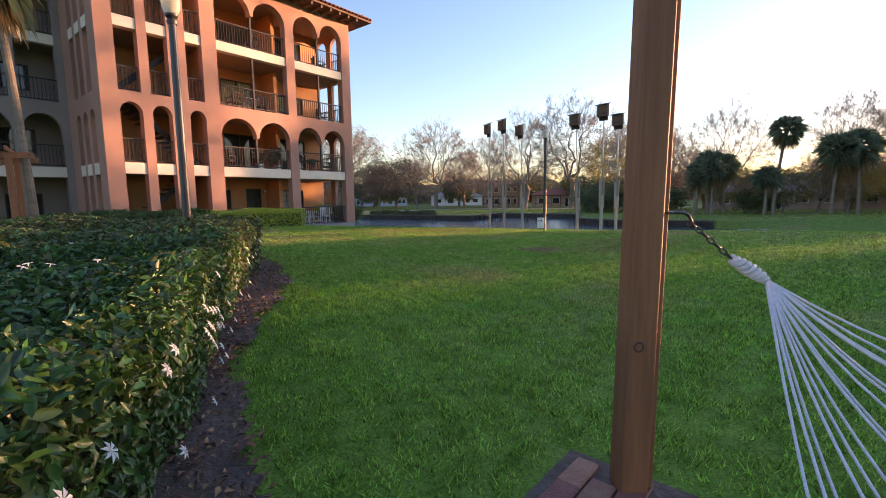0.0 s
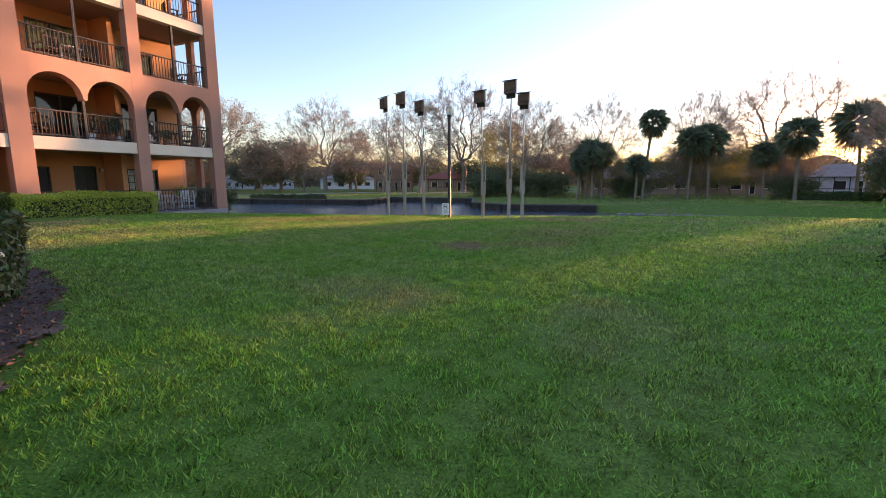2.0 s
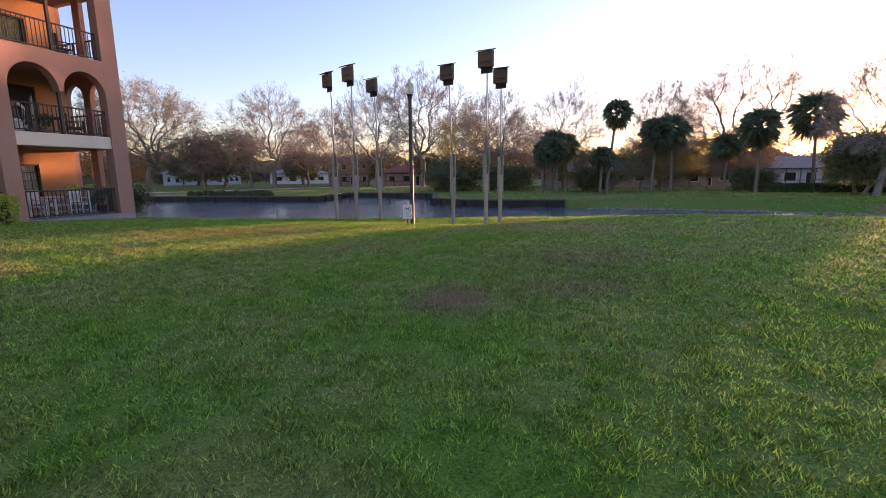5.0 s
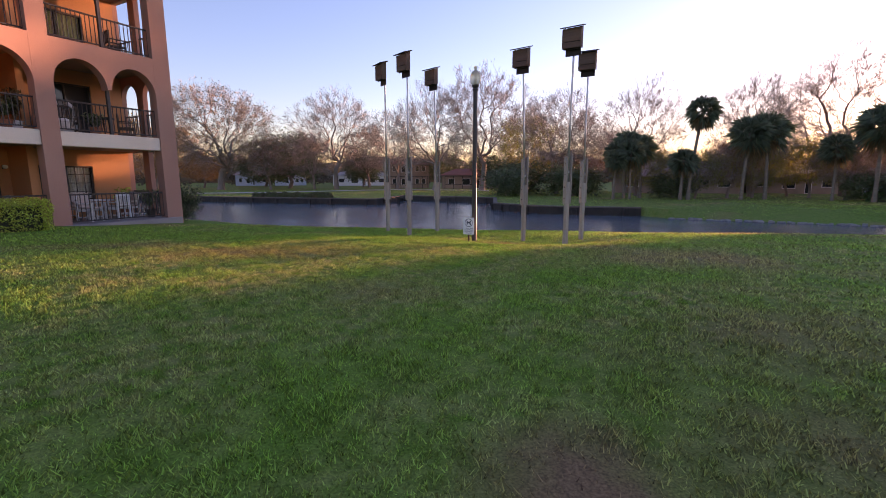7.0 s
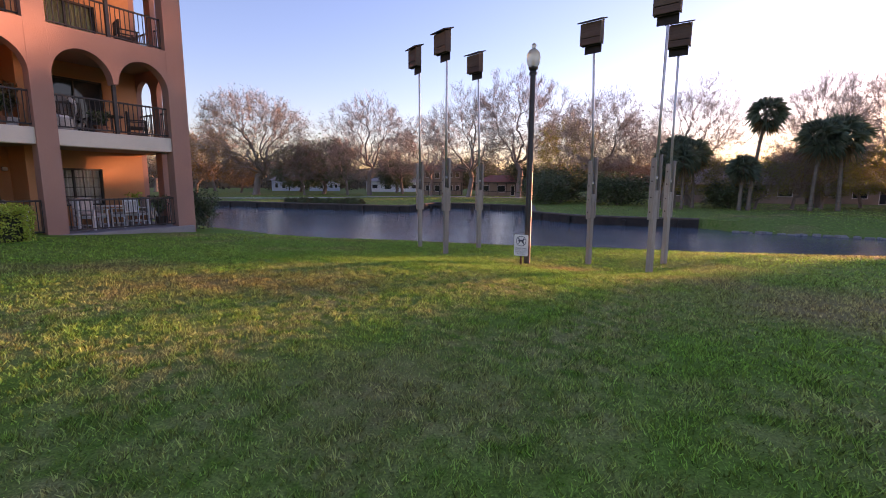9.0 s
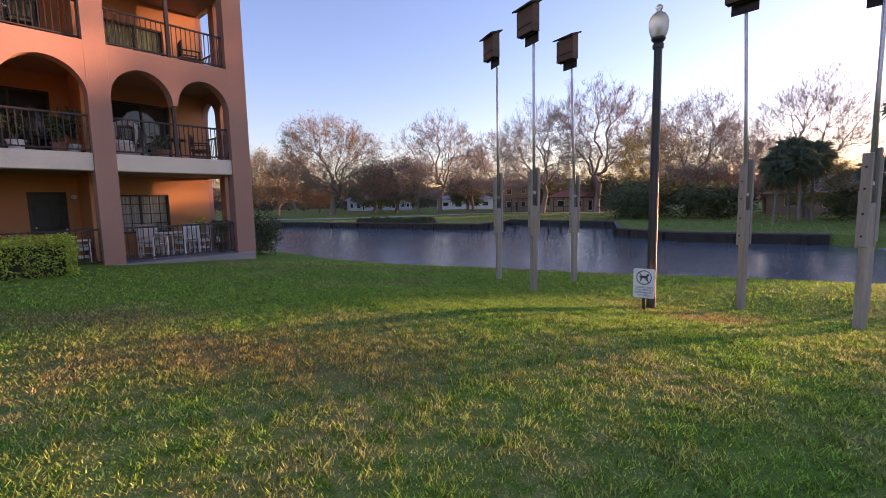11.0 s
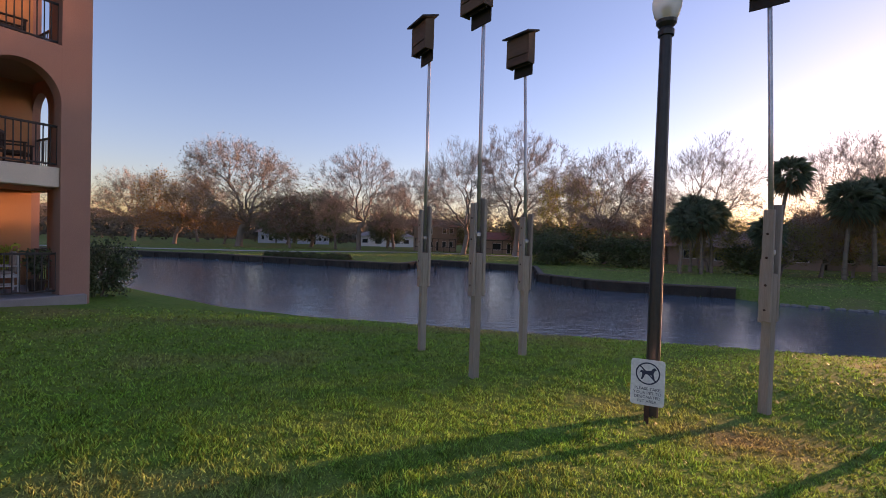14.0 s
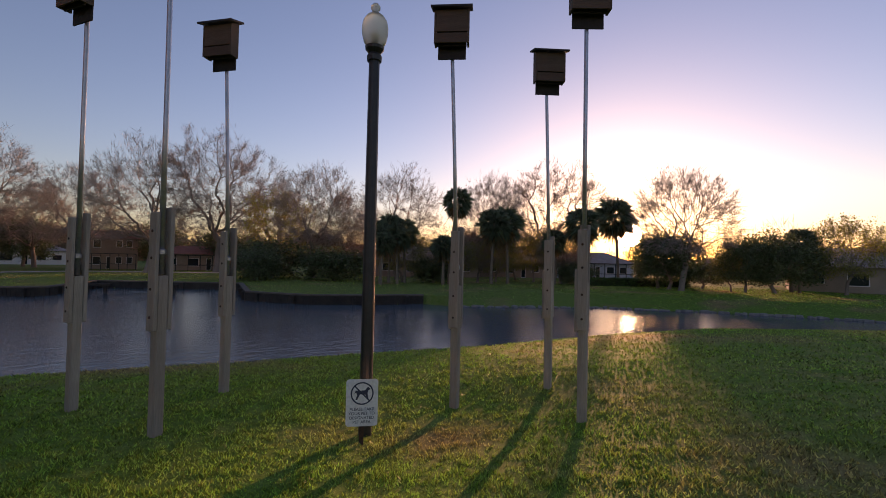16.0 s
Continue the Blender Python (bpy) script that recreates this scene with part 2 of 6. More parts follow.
# near-black so that gaps between leaves look shaded
HEDGE_GAP_SHADE = surf("hedge core in gap shade", (0.03, 0.032, 0.016), (0.045, 0.04, 0.022), 12, 0.95, bump=0.8, fine=30)
PETAL = surf("white jasmine petals", (0.75, 0.72, 0.70), (0.80, 0.78, 0.78), 20, 0.6, bump=0, transl=0.3)
SOIL = surf("dark mulch soil", (0.07, 0.045, 0.036), (0.15, 0.105, 0.085), 2.2, 0.95, bump=1.0, fine=26)
DEADLEAF = surf("fallen brown leaves", (0.16, 0.07, 0.045), (0.24, 0.12, 0.07), 14, 0.8, bump=0, per=-0.5)
TIMBER = surf("weathered grey post timber", (0.30, 0.245, 0.20), (0.39, 0.325, 0.27), 4, 0.85, bump=0.35, fine=36, stretch=(3, 3, 0.25), per=0.12)
HAMPOST = surf("stained brown post timber", (0.20, 0.072, 0.03), (0.29, 0.11, 0.046), 5, 0.7, bump=0.35, fine=30, stretch=(3, 3, 0.18))
POLE = surf("galvanised steel pole", (0.42, 0.42, 0.45), (0.52, 0.52, 0.55), 5, 0.38, metal=0.85, bump=0.05)
BATBOX = surf("brown bat house boards", (0.115, 0.065, 0.042), (0.155, 0.09, 0.06), 4, 0.8, bump=0.35, stretch=(0.5, 0.5, 4), local=True, per=0.15)
BATDARK = surf("black bat house roof", (0.025, 0.02, 0.02), (0.04, 0.03, 0.03), 6, 0.8, bump=0.2)
LAMPPOST = surf("black painted lamp post", (0.022, 0.022, 0.024), (0.035, 0.034, 0.034), 8, 0.42, bump=0.08)
SIGNWHITE = surf("white sign enamel", (0.70, 0.70, 0.70), (0.78, 0.77, 0.76), 5, 0.45, bump=0.03)
SIGNBLUE = plain("dark blue sign ink", (0.03, 0.035, 0.07), 0.5)
RUST = surf("rusty steel stake", (0.055, 0.03, 0.022), (0.10, 0.05, 0.03), 20, 0.8, bump=0.3, metal=0.3)
BRICK = surf("red brick paver", (0.27, 0.105, 0.075), (0.34, 0.15, 0.11), 12, 0.85, bump=0.4, per=0.2, fine=90)
ROPE = surf("pale cotton rope", (0.56, 0.55, 0.60), (0.66, 0.64, 0.68), 30, 0.85, bump=0.4, fine=160)
CHAIN = surf("dark steel chain", (0.05, 0.042, 0.04), (0.10, 0.09, 0.085), 30, 0.4, metal=0.8, bump=0.1)
SEAWALL = surf("dark timber seawall", (0.028, 0.022, 0.018), (0.055, 0.044, 0.034), 1.5, 0.9, bump=0.5, fine=9)
WALLCAP = surf("weathered cap timber", (0.10, 0.08, 0.065), (0.16, 0.13, 0.105), 1.2, 0.9, bump=0.4, fine=12)
STONE = surf("pale stone bank edge", (0.20, 0.18, 0.17), (0.28, 0.26, 0.24), 1.6, 0.9, bump=0.7, fine=8)
SANDPATH = surf("pale concrete path", (0.42, 0.38, 0.35), (0.50, 0.46, 0.42), 0.8, 0.9, bump=0.1)
HWALL = surf("beige house render", (0.28, 0.225, 0.18), (0.34, 0.275, 0.22), 0.8, 0.9, bump=0.1)
HBLUE = surf("pale blue house siding", (0.42, 0.48, 0.56), (0.50, 0.55, 0.62), 0.8, 0.8, bump=0.1)
HROOF = surf("grey shingle roof", (0.27, 0.215, 0.19), (0.34, 0.275, 0.245), 1.5, 0.9, bump=0.4, fine=7)
HROOFRED = surf("red shingle roof", (0.26, 0.10, 0.075), (0.32, 0.14, 0.10), 1.5, 0.9, bump=0.4, fine=7)
MESHSCREEN = surf("dark screen enclosure", (0.02, 0.02, 0.022), (0.03, 0.03, 0.03), 2, 0.7, bump=0)


def globe_material():
    m, n, l, b = nodes_of("frosted lamp globe")
    b.inputs["Base Color"].default_value = (0.86, 0.77, 0.60, 1)
    b.inputs["Roughness"].default_value = 0.25
    b.inputs["Transmission Weight"].default_value = 0.55
    b.inputs["IOR"].default_value = 1.2
    return m


GLOBE = globe_material()


# ---- mesh tools ----
class Geo:
    """Gathers vertices and faces of one mesh."""

    def __init__(self):
        self.v, self.f = [], []

    def add(self, verts, faces):
        k = len(self.v)
        self.v += [tuple(p) for p in verts]
        self.f += [tuple(i + k for i in q) for q in faces]
        return self

    def box(self, x0, x1, y0, y1, z0, z1, c=0.0, m=None):
        """A box with chamfered edges of width c."""
        lo, hi = (min(x0, x1), min(y0, y1), min(z0, z1)), (max(x0, x1), max(y0, y1), max(z0, z1))
        if c <= 0:
            vs = [Vector((hi[0] if i & 1 else lo[0], hi[1] if i & 2 else lo[1], hi[2] if i & 4 else lo[2])) for i in range(8)]
            fs = [(0, 2, 3, 1), (4, 5, 7, 6), (0, 1, 5, 4), (2, 6, 7, 3), (0, 4, 6, 2), (1, 3, 7, 5)]
        else:
            bm = bmesh.new()
            bmesh.ops.create_cube(bm, size=1.0)
            for p in bm.verts:
                p.co = Vector((hi[k] if p.co[k] > 0 else lo[k]) for k in range(3))
            bmesh.ops.bevel(bm, geom=list(bm.edges), offset=c, segments=1, affect="EDGES")
            bm.verts.index_update()
            vs = [p.co.copy() for p in bm.verts]
            fs = [[p.index for p in q.verts] for q in bm.faces]
            bm.free()
        if m is not None:
            vs = [m @ p for p in vs]
        return self.add(vs, fs)

    def tube(self, pts, radii, sides=8, caps=True):
        pts = [Vector(p) for p in pts]
        if not hasattr(radii, "__len__"):
            radii = [radii] * len(pts)
        vs, fs = [], []
        side = None
        for i, p in enumerate(pts):
            d = (pts[min(i + 1, len(pts) - 1)] - pts[max(i - 1, 0)]).normalized()
            if side is None:
                side = d.orthogonal().normalized()
            else:
                side = (side - d * side.dot(d))
                side = side.normalized() if side.length > 1e-6 else d.orthogonal().normalized()
            up = d.cross(side)
            for k in range(sides):
                a = 2 * math.pi * k / sides
                vs.append(p + (side * math.cos(a) + up * math.sin(a)) * radii[i])
        for i in range(len(pts) - 1):
            for k in range(sides):
                a, b2 = i * sides + k, i * sides + (k + 1) % sides
                fs.append((a, b2, b2 + sides, a + sides))
        if caps:
            fs.append(tuple(reversed(range(sides))))
            fs.append(tuple(range((len(pts) - 1) * sides, len(pts) * sides)))
        return self.add(vs, fs)

    def lathe(self, profile, sides=24, at=(0, 0, 0)):
        """Profile of (radius, z) turned about the upright axis."""
        return self.tube_rings([[(at[0] + r * math.cos(2 * math.pi * k / sides), at[1] + r * math.sin(2 * math.pi * k / sides), at[2] + z) for k in range(sides)] for r, z in profile])

    def tube_rings(self, rings):
        s = len(rings[0])
        vs = [p for r in rings for p in r]
        fs = [(i * s + k, i * s + (k + 1) % s, (i + 1) * s + (k + 1) % s, (i + 1) * s + k) for i in range(len(rings) - 1) for k in range(s)]
        fs += [tuple(reversed(range(s))), tuple(range((len(rings) - 1) * s, len(rings) * s))]
        return self.add(vs, fs)

    def prism(self, outline, y0, y1, axis="y"):
        """Outline of (a, z) points pushed from y0 to y1; axis: the way of pushing."""
        n = len(outline)
        mk = (lambda a, z, y: (a, y, z)) if axis == "y" else (lambda a, z, y: (y, a, z)) if axis == "x" else (lambda a, z, y: (a, z, y))
        vs = [mk(a, z, y0) for a, z in outline] + [mk(a, z, y1) for a, z in outline]
        fs = [tuple(range(n)), tuple(reversed(range(n, 2 * n)))] + [(i + n, (i + 1) % n + n, (i + 1) % n, i) for i in range(n)]
        return self.add(vs, fs)

    def mesh(self, name, material, smooth=False, fix=True):
        me = bpy.data.meshes.new(name)
        me.from_pydata(self.v, [], self.f)
        if fix:
            bm = bmesh.new()
            bm.from_mesh(me)
            bmesh.ops.recalc_face_normals(bm, faces=bm.faces)
            bm.to_mesh(me)
            bm.free()
        me.materials.append(material)
        if smooth:
            me.shade_smooth()
        return me


def part(name, geo, material, parent, label="", m=None, smooth=False, fix=True):
    data = geo if isinstance(geo, bpy.types.Mesh) else geo.mesh(name, material, smooth, fix)
    ob = new(name, data)
    ob.parent = parent
    if m is not None:
        ob.matrix_basis = m
    return tagged(ob, label) if label else ob


def thing(name, m, label, category, group="", kind=""):
    ob = new(name)
    ob.empty_display_size = 0.2
    ob.matrix_basis = m
    return tagged(ob, label, category, group, kind)


def solid(name, geo, material, label, category, m=None, kind="", group="", smooth=False, fix=True):
    ob = new(name, geo if isinstance(geo, bpy.types.Mesh) else geo.mesh(name, material, smooth, fix))
    if m is not None:
        ob.matrix_basis = m
    return tagged(ob, label, category, group, kind)


def quick_mesh(name, verts, faces, material):
    """A large mesh from arrays: verts (n, 3), faces (m, k)."""
    verts, faces = np.asarray(verts, dtype=np.float32), np.asarray(faces, dtype=np.int32)
    me = bpy.data.meshes.new(name)
    k = faces.shape[1]
    me.vertices.add(len(verts)), me.loops.add(faces.size), me.polygons.add(len(faces))
    me.vertices.foreach_set("co", verts.ravel())
    me.loops.foreach_set("vertex_index", faces.ravel())
    me.polygons.foreach_set("loop_start", np.arange(0, faces.size, k, dtype=np.int32))
    me.update(calc_edges=True)
    me.validate()
    me.materials.append(material)
    return me


def leaf_mesh(name, pos, nrm, length, width, material, rng, tilt=0.7):
    """Folded pointed leaves at pos, facing about nrm. Arrays (n, 3); sizes (n,)."""
    n = len(pos)
    d = rng.normal(size=(n, 3))
    d -= (d * nrm).sum(1, keepdims=True) * nrm * tilt
    d /= np.linalg.norm(d, axis=1, keepdims=True)
    s = np.cross(d, nrm + rng.normal(size=(n, 3)) * 0.5)
    s /= np.linalg.norm(s, axis=1, keepdims=True) + 1e-9
    u = np.cross(s, d)
    L, W = length[:, None], width[:, None]
    v = np.stack([pos - d * L * 0.5, pos + s * W * 0.5 + u * W * 0.25 - d * L * 0.05, pos + d * L * 0.5 - u * L * 0.12, pos - s * W * 0.5 + u * W * 0.25 - d * L * 0.05], axis=1).reshape(-1, 3)
    i = np.arange(n)[:, None] * 4
    f = np.concatenate([i + np.array([[0, 1, 2]]), i + np.array([[0, 2, 3]])], axis=0)
    return quick_mesh(name, v, f, material)


def fine_leaf_mesh(name, pos, nrm, length, width, material, rng):
    """Oval pointed leaves with a bent midrib, four triangles each."""
    n = len(pos)
    d = rng.normal(size=(n, 3))
    d -= (d * nrm).sum(1, keepdims=True) * nrm * 0.75
    d /= np.linalg.norm(d, axis=1, keepdims=True)
    s = np.cross(d, nrm + rng.normal(size=(n, 3)) * 0.35)
    s /= np.linalg.norm(s, axis=1, keepdims=True) + 1e-9
    u = np.cross(s, d)
    L, W = length[:, None], width[:, None]
    v = np.stack([pos - d * L * 0.5, pos - d * L * 0.12 + s * W * 0.5 + u * W * 0.18, pos + d * L * 0.2 + s * W * 0.42 + u * W * 0.14, pos + d * L * 0.5 - u * L * 0.10,
                  pos + d * L * 0.2 - s * W * 0.42 + u * W * 0.14, pos - d * L * 0.12 - s * W * 0.5 + u * W * 0.18], axis=1).reshape(-1, 3)
    i = np.arange(n)[:, None] * 6
    f = np.concatenate([i + np.array([[0, 1, 2, 3]]), i + np.array([[0, 3, 4, 5]])], axis=0)
    return quick_mesh(name, v, f, material)


# ---- ground, pond, banks ----
NEAR_SHORE = [(-24, 52), (-15, 43), (-7.5, 35.2), (-2.4, 30.6), (0.7, 28.9), (5.8, 27.0), (11.5, 25.0), (16.2, 23.8), (20.5, 22.2), (24, 19.3), (26.3, 17), (31.2, 11.5), (38.3, 4)]
RIGHT_BANK = [(46, 8), (42.6, 14), (41.0, 19), (38.2, 25.5), (33.5, 32.0), (28.5, 36.0), (24.8, 38.6)]
WALL_LINE = [(24.1, 41.6), (20.5, 43.2), (16.7, 45.4), (14.2, 50.5), (17.6, 62), (12, 67), (7, 71), (4.2, 64.5), (2.9, 61.2), (-4, 65), (-11.7, 69), (-20, 74), (-30, 77), (-46, 80)]
POND = NEAR_SHORE + RIGHT_BANK + WALL_LINE
WATER_Z = -1.6
_p = np.array(POND, dtype=float)
_q = np.roll(_p, -1, axis=0)
_near = np.arange(len(POND)) < len(NEAR_SHORE) - 1
_wall = (np.arange(len(POND)) >= len(NEAR_SHORE) + len(RIGHT_BANK) - 1)
_near[-1] = True


def pond_distance(xy):
    """Signed distance to the pond's edge (positive on land) and the index of the nearest edge."""
    best, which = np.full(len(xy), 1e9), np.zeros(len(xy), dtype=int)
    inside = np.zeros(len(xy), dtype=bool)
    for i in range(len(_p)):
        a, e = _p[i], _q[i] - _p[i]
        t = np.clip(((xy - a) @ e) / (e @ e), 0, 1)
        d = np.linalg.norm(xy - a - t[:, None] * e, axis=1)
        m = d < best
        best[m], which[m] = d[m], i
        cross = ((a[1] > xy[:, 1]) != (_q[i][1] > xy[:, 1]))
        with np.errstate(divide="ignore", invalid="ignore"):
            xi = a[0] + (xy[:, 1] - a[1]) * e[0] / e[1]
        inside ^= cross & (xy[:, 0] < xi)
    return np.where(inside, -best, best), which


def ground_z(xy):
    xy = np.asarray(xy, dtype=float).reshape(-1, 2)
    d, w = pond_distance(xy)
    near = np.interp(d, [-1.5, 0, 1.4, 1.9, 3.5, 5.0, 6.2, 7.5, 8.6, 10, 12, 15, 30], [-2.3, -1.65, -0.62, -0.48, -0.28, -0.13, -0.05, 0.0, 0.09, 0.22, 0.28, 0.34, 0.34])
    bank = np.interp(d, [-1.0, 0, 0.5, 4.5, 9, 40], [-2.3, -1.62, -1.45, -0.82, -0.75, -0.75])
    wall = np.interp(d, [-0.5, 0.0, 0.15, 6, 40], [-2.3, -2.3, -0.92, -0.85, -0.78])
    z = np.where(_near[w], near, np.where(_wall[w], wall, bank))
    u = np.array([math.sin(1.3 * a + 0.7 * b) + math.sin(0.8 * b - 0.5 * a) for a, b in xy]) * 0.008
    hollow = 0.15 * np.exp(-((xy[:, 0] - 5.4) ** 2 + (xy[:, 1] - 18.8) ** 2) / 3.4)
    return z + u * (d > 2) - hollow


def gz(x, y):
    return float(ground_z([(x, y)])[0])


def spread(lo, hi, step, far, grow=1.35):
    c = list(np.arange(lo, hi + 1e-6, step))
    a, s = c[-1], step
    while a < far:
        s *= grow
        a += s
        c.append(a)
    a, s = c[0], step
    while a > -far:
        s *= grow
        a -= s
        c.insert(0, a)
    return np.array(c)


def build_ground():
    xs, ys = spread(-22, 48, 0.5, 1800), spread(-8, 80, 0.5, 1800)
    X, Y = np.meshgrid(xs, ys)
    xy = np.stack([X.ravel(), Y.ravel()], axis=1)
    z = ground_z(xy)
    n = len(xs)
    i = (np.arange(len(ys) - 1)[:, None] * n + np.arange(n - 1)[None]).ravel()
    me = quick_mesh("ground", np.column_stack([xy, z]), np.stack([i, i + 1, i + 1 + n, i + n], axis=1), LAWN)
    me.shade_smooth()
    solid("ground", me, None, "mown green lawn with dry straw patches sloping to the pond", "lawn", kind="structure")
    g = Geo()
    g.add([(-60, -10, WATER_Z), (70, -10, WATER_Z), (70, 95, WATER_Z), (-60, 95, WATER_Z)], [(0, 1, 2, 3)])
    solid("water", g, WATER, "still dark pond water with fine ripples", "water", kind="structure", fix=False)


build_ground()


def build_seawall():
    """Low timber walls that hold the far lawns, with a cap, boards and posts."""
    wall = thing("seawall", pose(0, 0, 0), "low dark timber seawall along the far bank", "seawall", kind="structure")
    rng = random.Random(4)
    face, cap, boards = Geo(), Geo(), Geo()
    post = Geo().box(-0.13, 0.13, -0.13, 0.13, -0.9, 0.16, 0.03).mesh("post", SEAWALL)
    for a, b in zip(WALL_LINE[:-1], WALL_LINE[1:]):
        a, b = Vector((*a, 0)), Vector((*b, 0))
        d = b - a
        L = d.length
        m = Matrix.Translation((a.x, a.y, 0)) @ Matrix.Rotation(math.atan2(d.y, d.x), 4, "Z")
        face.box(-0.1, L + 0.1, -0.22, 0.1, -2.4, -0.98, 0, m)
        cap.box(-0.12, L + 0.12, -0.28, 0.14, -0.98, -0.86, 0.02, m)
        k = 0.0
        while k < L:
            wide = rng.uniform(0.22, 0.34)
            boards.box(k + 0.015, min(k + wide, L) - 0.015, 0.1, rng.uniform(0.115, 0.15), -2.3, -0.99 - rng.uniform(0, 0.05), 0, m)
            k += wide
        k = 1.2
        while k < L:
            mm = m @ Matrix.Translation((k, 0.24, -1.2 + rng.uniform(-0.05, 0.06)))
            part("post", post, None, wall, m=mm)
            k += rng.uniform(3.2, 5.0)
    part("wall_face", face, SEAWALL, wall)
    part("cap", cap, WALLCAP, wall, "weathered brown timber cap")
    tagged(part("boards", boards, SEAWALL, wall, "upright dark timber boards"), kind="stuff")
    # stone edging along the open bank
    rocks = Geo()
    pts = [Vector((*p, 0)) for p in RIGHT_BANK]
    for a, b in zip(pts[:-1], pts[1:]):
        L = (b - a).length
        s = 0.0
        while s < L:
            p = a.lerp(b, s / L)
            r = rng.uniform(0.10, 0.24)
            m = Matrix.Translation((p.x + rng.uniform(-0.2, 0.2), p.y + rng.uniform(-0.2, 0.2), -1.58)) @ Matrix.Rotation(rng.uniform(0, 3), 4, "Z")
            rocks.box(-r, r, -r * 0.8, r * 0.8, -0.25, rng.uniform(0.04, 0.14), 0.03, m)
            s += rng.uniform(0.22, 0.4)
    solid("bank_edge", rocks, STONE, "pale rubble stone edge along the far bank", "stone edge", kind="stuff")
    # path on the far lawn
    g = Geo()
    line = [(-60, 84), (-30, 83), (-14, 84), (-2, 92), (8, 97), (24, 88)]
    L = [(x, y - 1.2) for x, y in line] + [(x, y + 1.2) for x, y in reversed(line)]
    g.prism(L, -0.80, -0.745, axis="z")
    solid("path", g, SANDPATH, "pale concrete cart path across the far lawn", "path", kind="structure")


build_seawall()


def build_dock_posts():
    for x, y in ((6.2, 62.5), (10.6, 59.5)):
        d = thing("mooring_frame", pose(x, y, -2.2, 0, 0, -33), "old timber mooring frame standing in the pond", "mooring frame", group="mooring frames")
        leg = Geo().box(-0.12, 0.12, -0.12, 0.12, 0, 1.25, 0.02).mesh("post", SEAWALL)
        part("post", leg, None, d, m=pose(-0.65, 0, 0))
        part("post", leg, None, d, m=pose(0.65, 0, 0))
        part("beam", Geo().box(-1.0, 1.0, -0.14, 0.14, 1.25, 1.45, 0.02), SEAWALL, d)


build_dock_posts()

# ---- the apartment building ----
HOUSE_POSE = pose(-5.72, 27.12, 0.0, 0, 0, 52.73)
PIERS = [(0.0, 0.6), (3.72, 4.22), (7.8, 8.46), (9.15, 9.87), (10.62, 10.98), (11.78, 12.4)]
BACK = 3.0


def arch_pts(u0, u1, spring, top, n=22):
    c, r = (u0 + u1) / 2, (u1 - u0) / 2
    return [(c - r * math.cos(math.pi * k / n), spring + (top - spring) * math.sin(math.pi * k / n)) for k in range(n + 1)]


def holed_wall(g, a0, a1, z0, z1, holes, y0, y1, axis="y"):
    """A wall from a0 to a1 with rectangular openings (a0, a1, z0, z1), of boxes."""
    A = sorted({a0, a1, *(h[0] for h in holes), *(h[1] for h in holes)})
    for p, q in zip(A[:-1], A[1:]):
        cuts = sorted((h[2], h[3]) for h in holes if h[0] <= p and h[1] >= q)
        z = z0
        for c, d in cuts + [(z1, z1)]:
            if c > z:
                if axis == "y":
                    g.box(-p, -q, y0, y1, z, c)
                else:
                    g.box(y0, y1, p, q, z, c)
            z = max(z, d)


class Pieces:
    """Boxes and prisms that each become a part of their own."""

    def __init__(self, parent, name, material, label=""):
        self.parent, self.name, self.material, self.label = parent, name, material, label

    def box(self, *a):
        part(self.name, Geo().box(*a), self.material, self.parent, self.label)

    def prism(self, outline, y0, y1, axis="y"):
        part("arch", Geo().prism(outline, y0, y1, axis), self.material, self.parent)


def railing(parent, length, m, h=1.05, gap=0.125):
    """A straight metal railing along x with its balusters."""
    g = Geo()
    g.box(0, length, -0.025, 0.025, h - 0.05, h, 0.008)
    r = part("railing", g, RAIL, parent, m=m)
    part("bottom_rail", Geo().box(0, length, -0.02, 0.02, 0.07, 0.11, 0.006), RAIL, r)
    n = max(2, int(length / gap))
    for k in range(n + 1):
        part("baluster", BALUSTER, None, r, m=pose(length * k / n, 0, 0.09))
    return r


BALUSTER = Geo().box(-0.010, 0.010, -0.010, 0.010, 0, 0.92).mesh("baluster", RAIL)


STEP = Geo().box(-0.14, 0.14, 0, 1.2, -0.06, 0).mesh("step", RAIL)


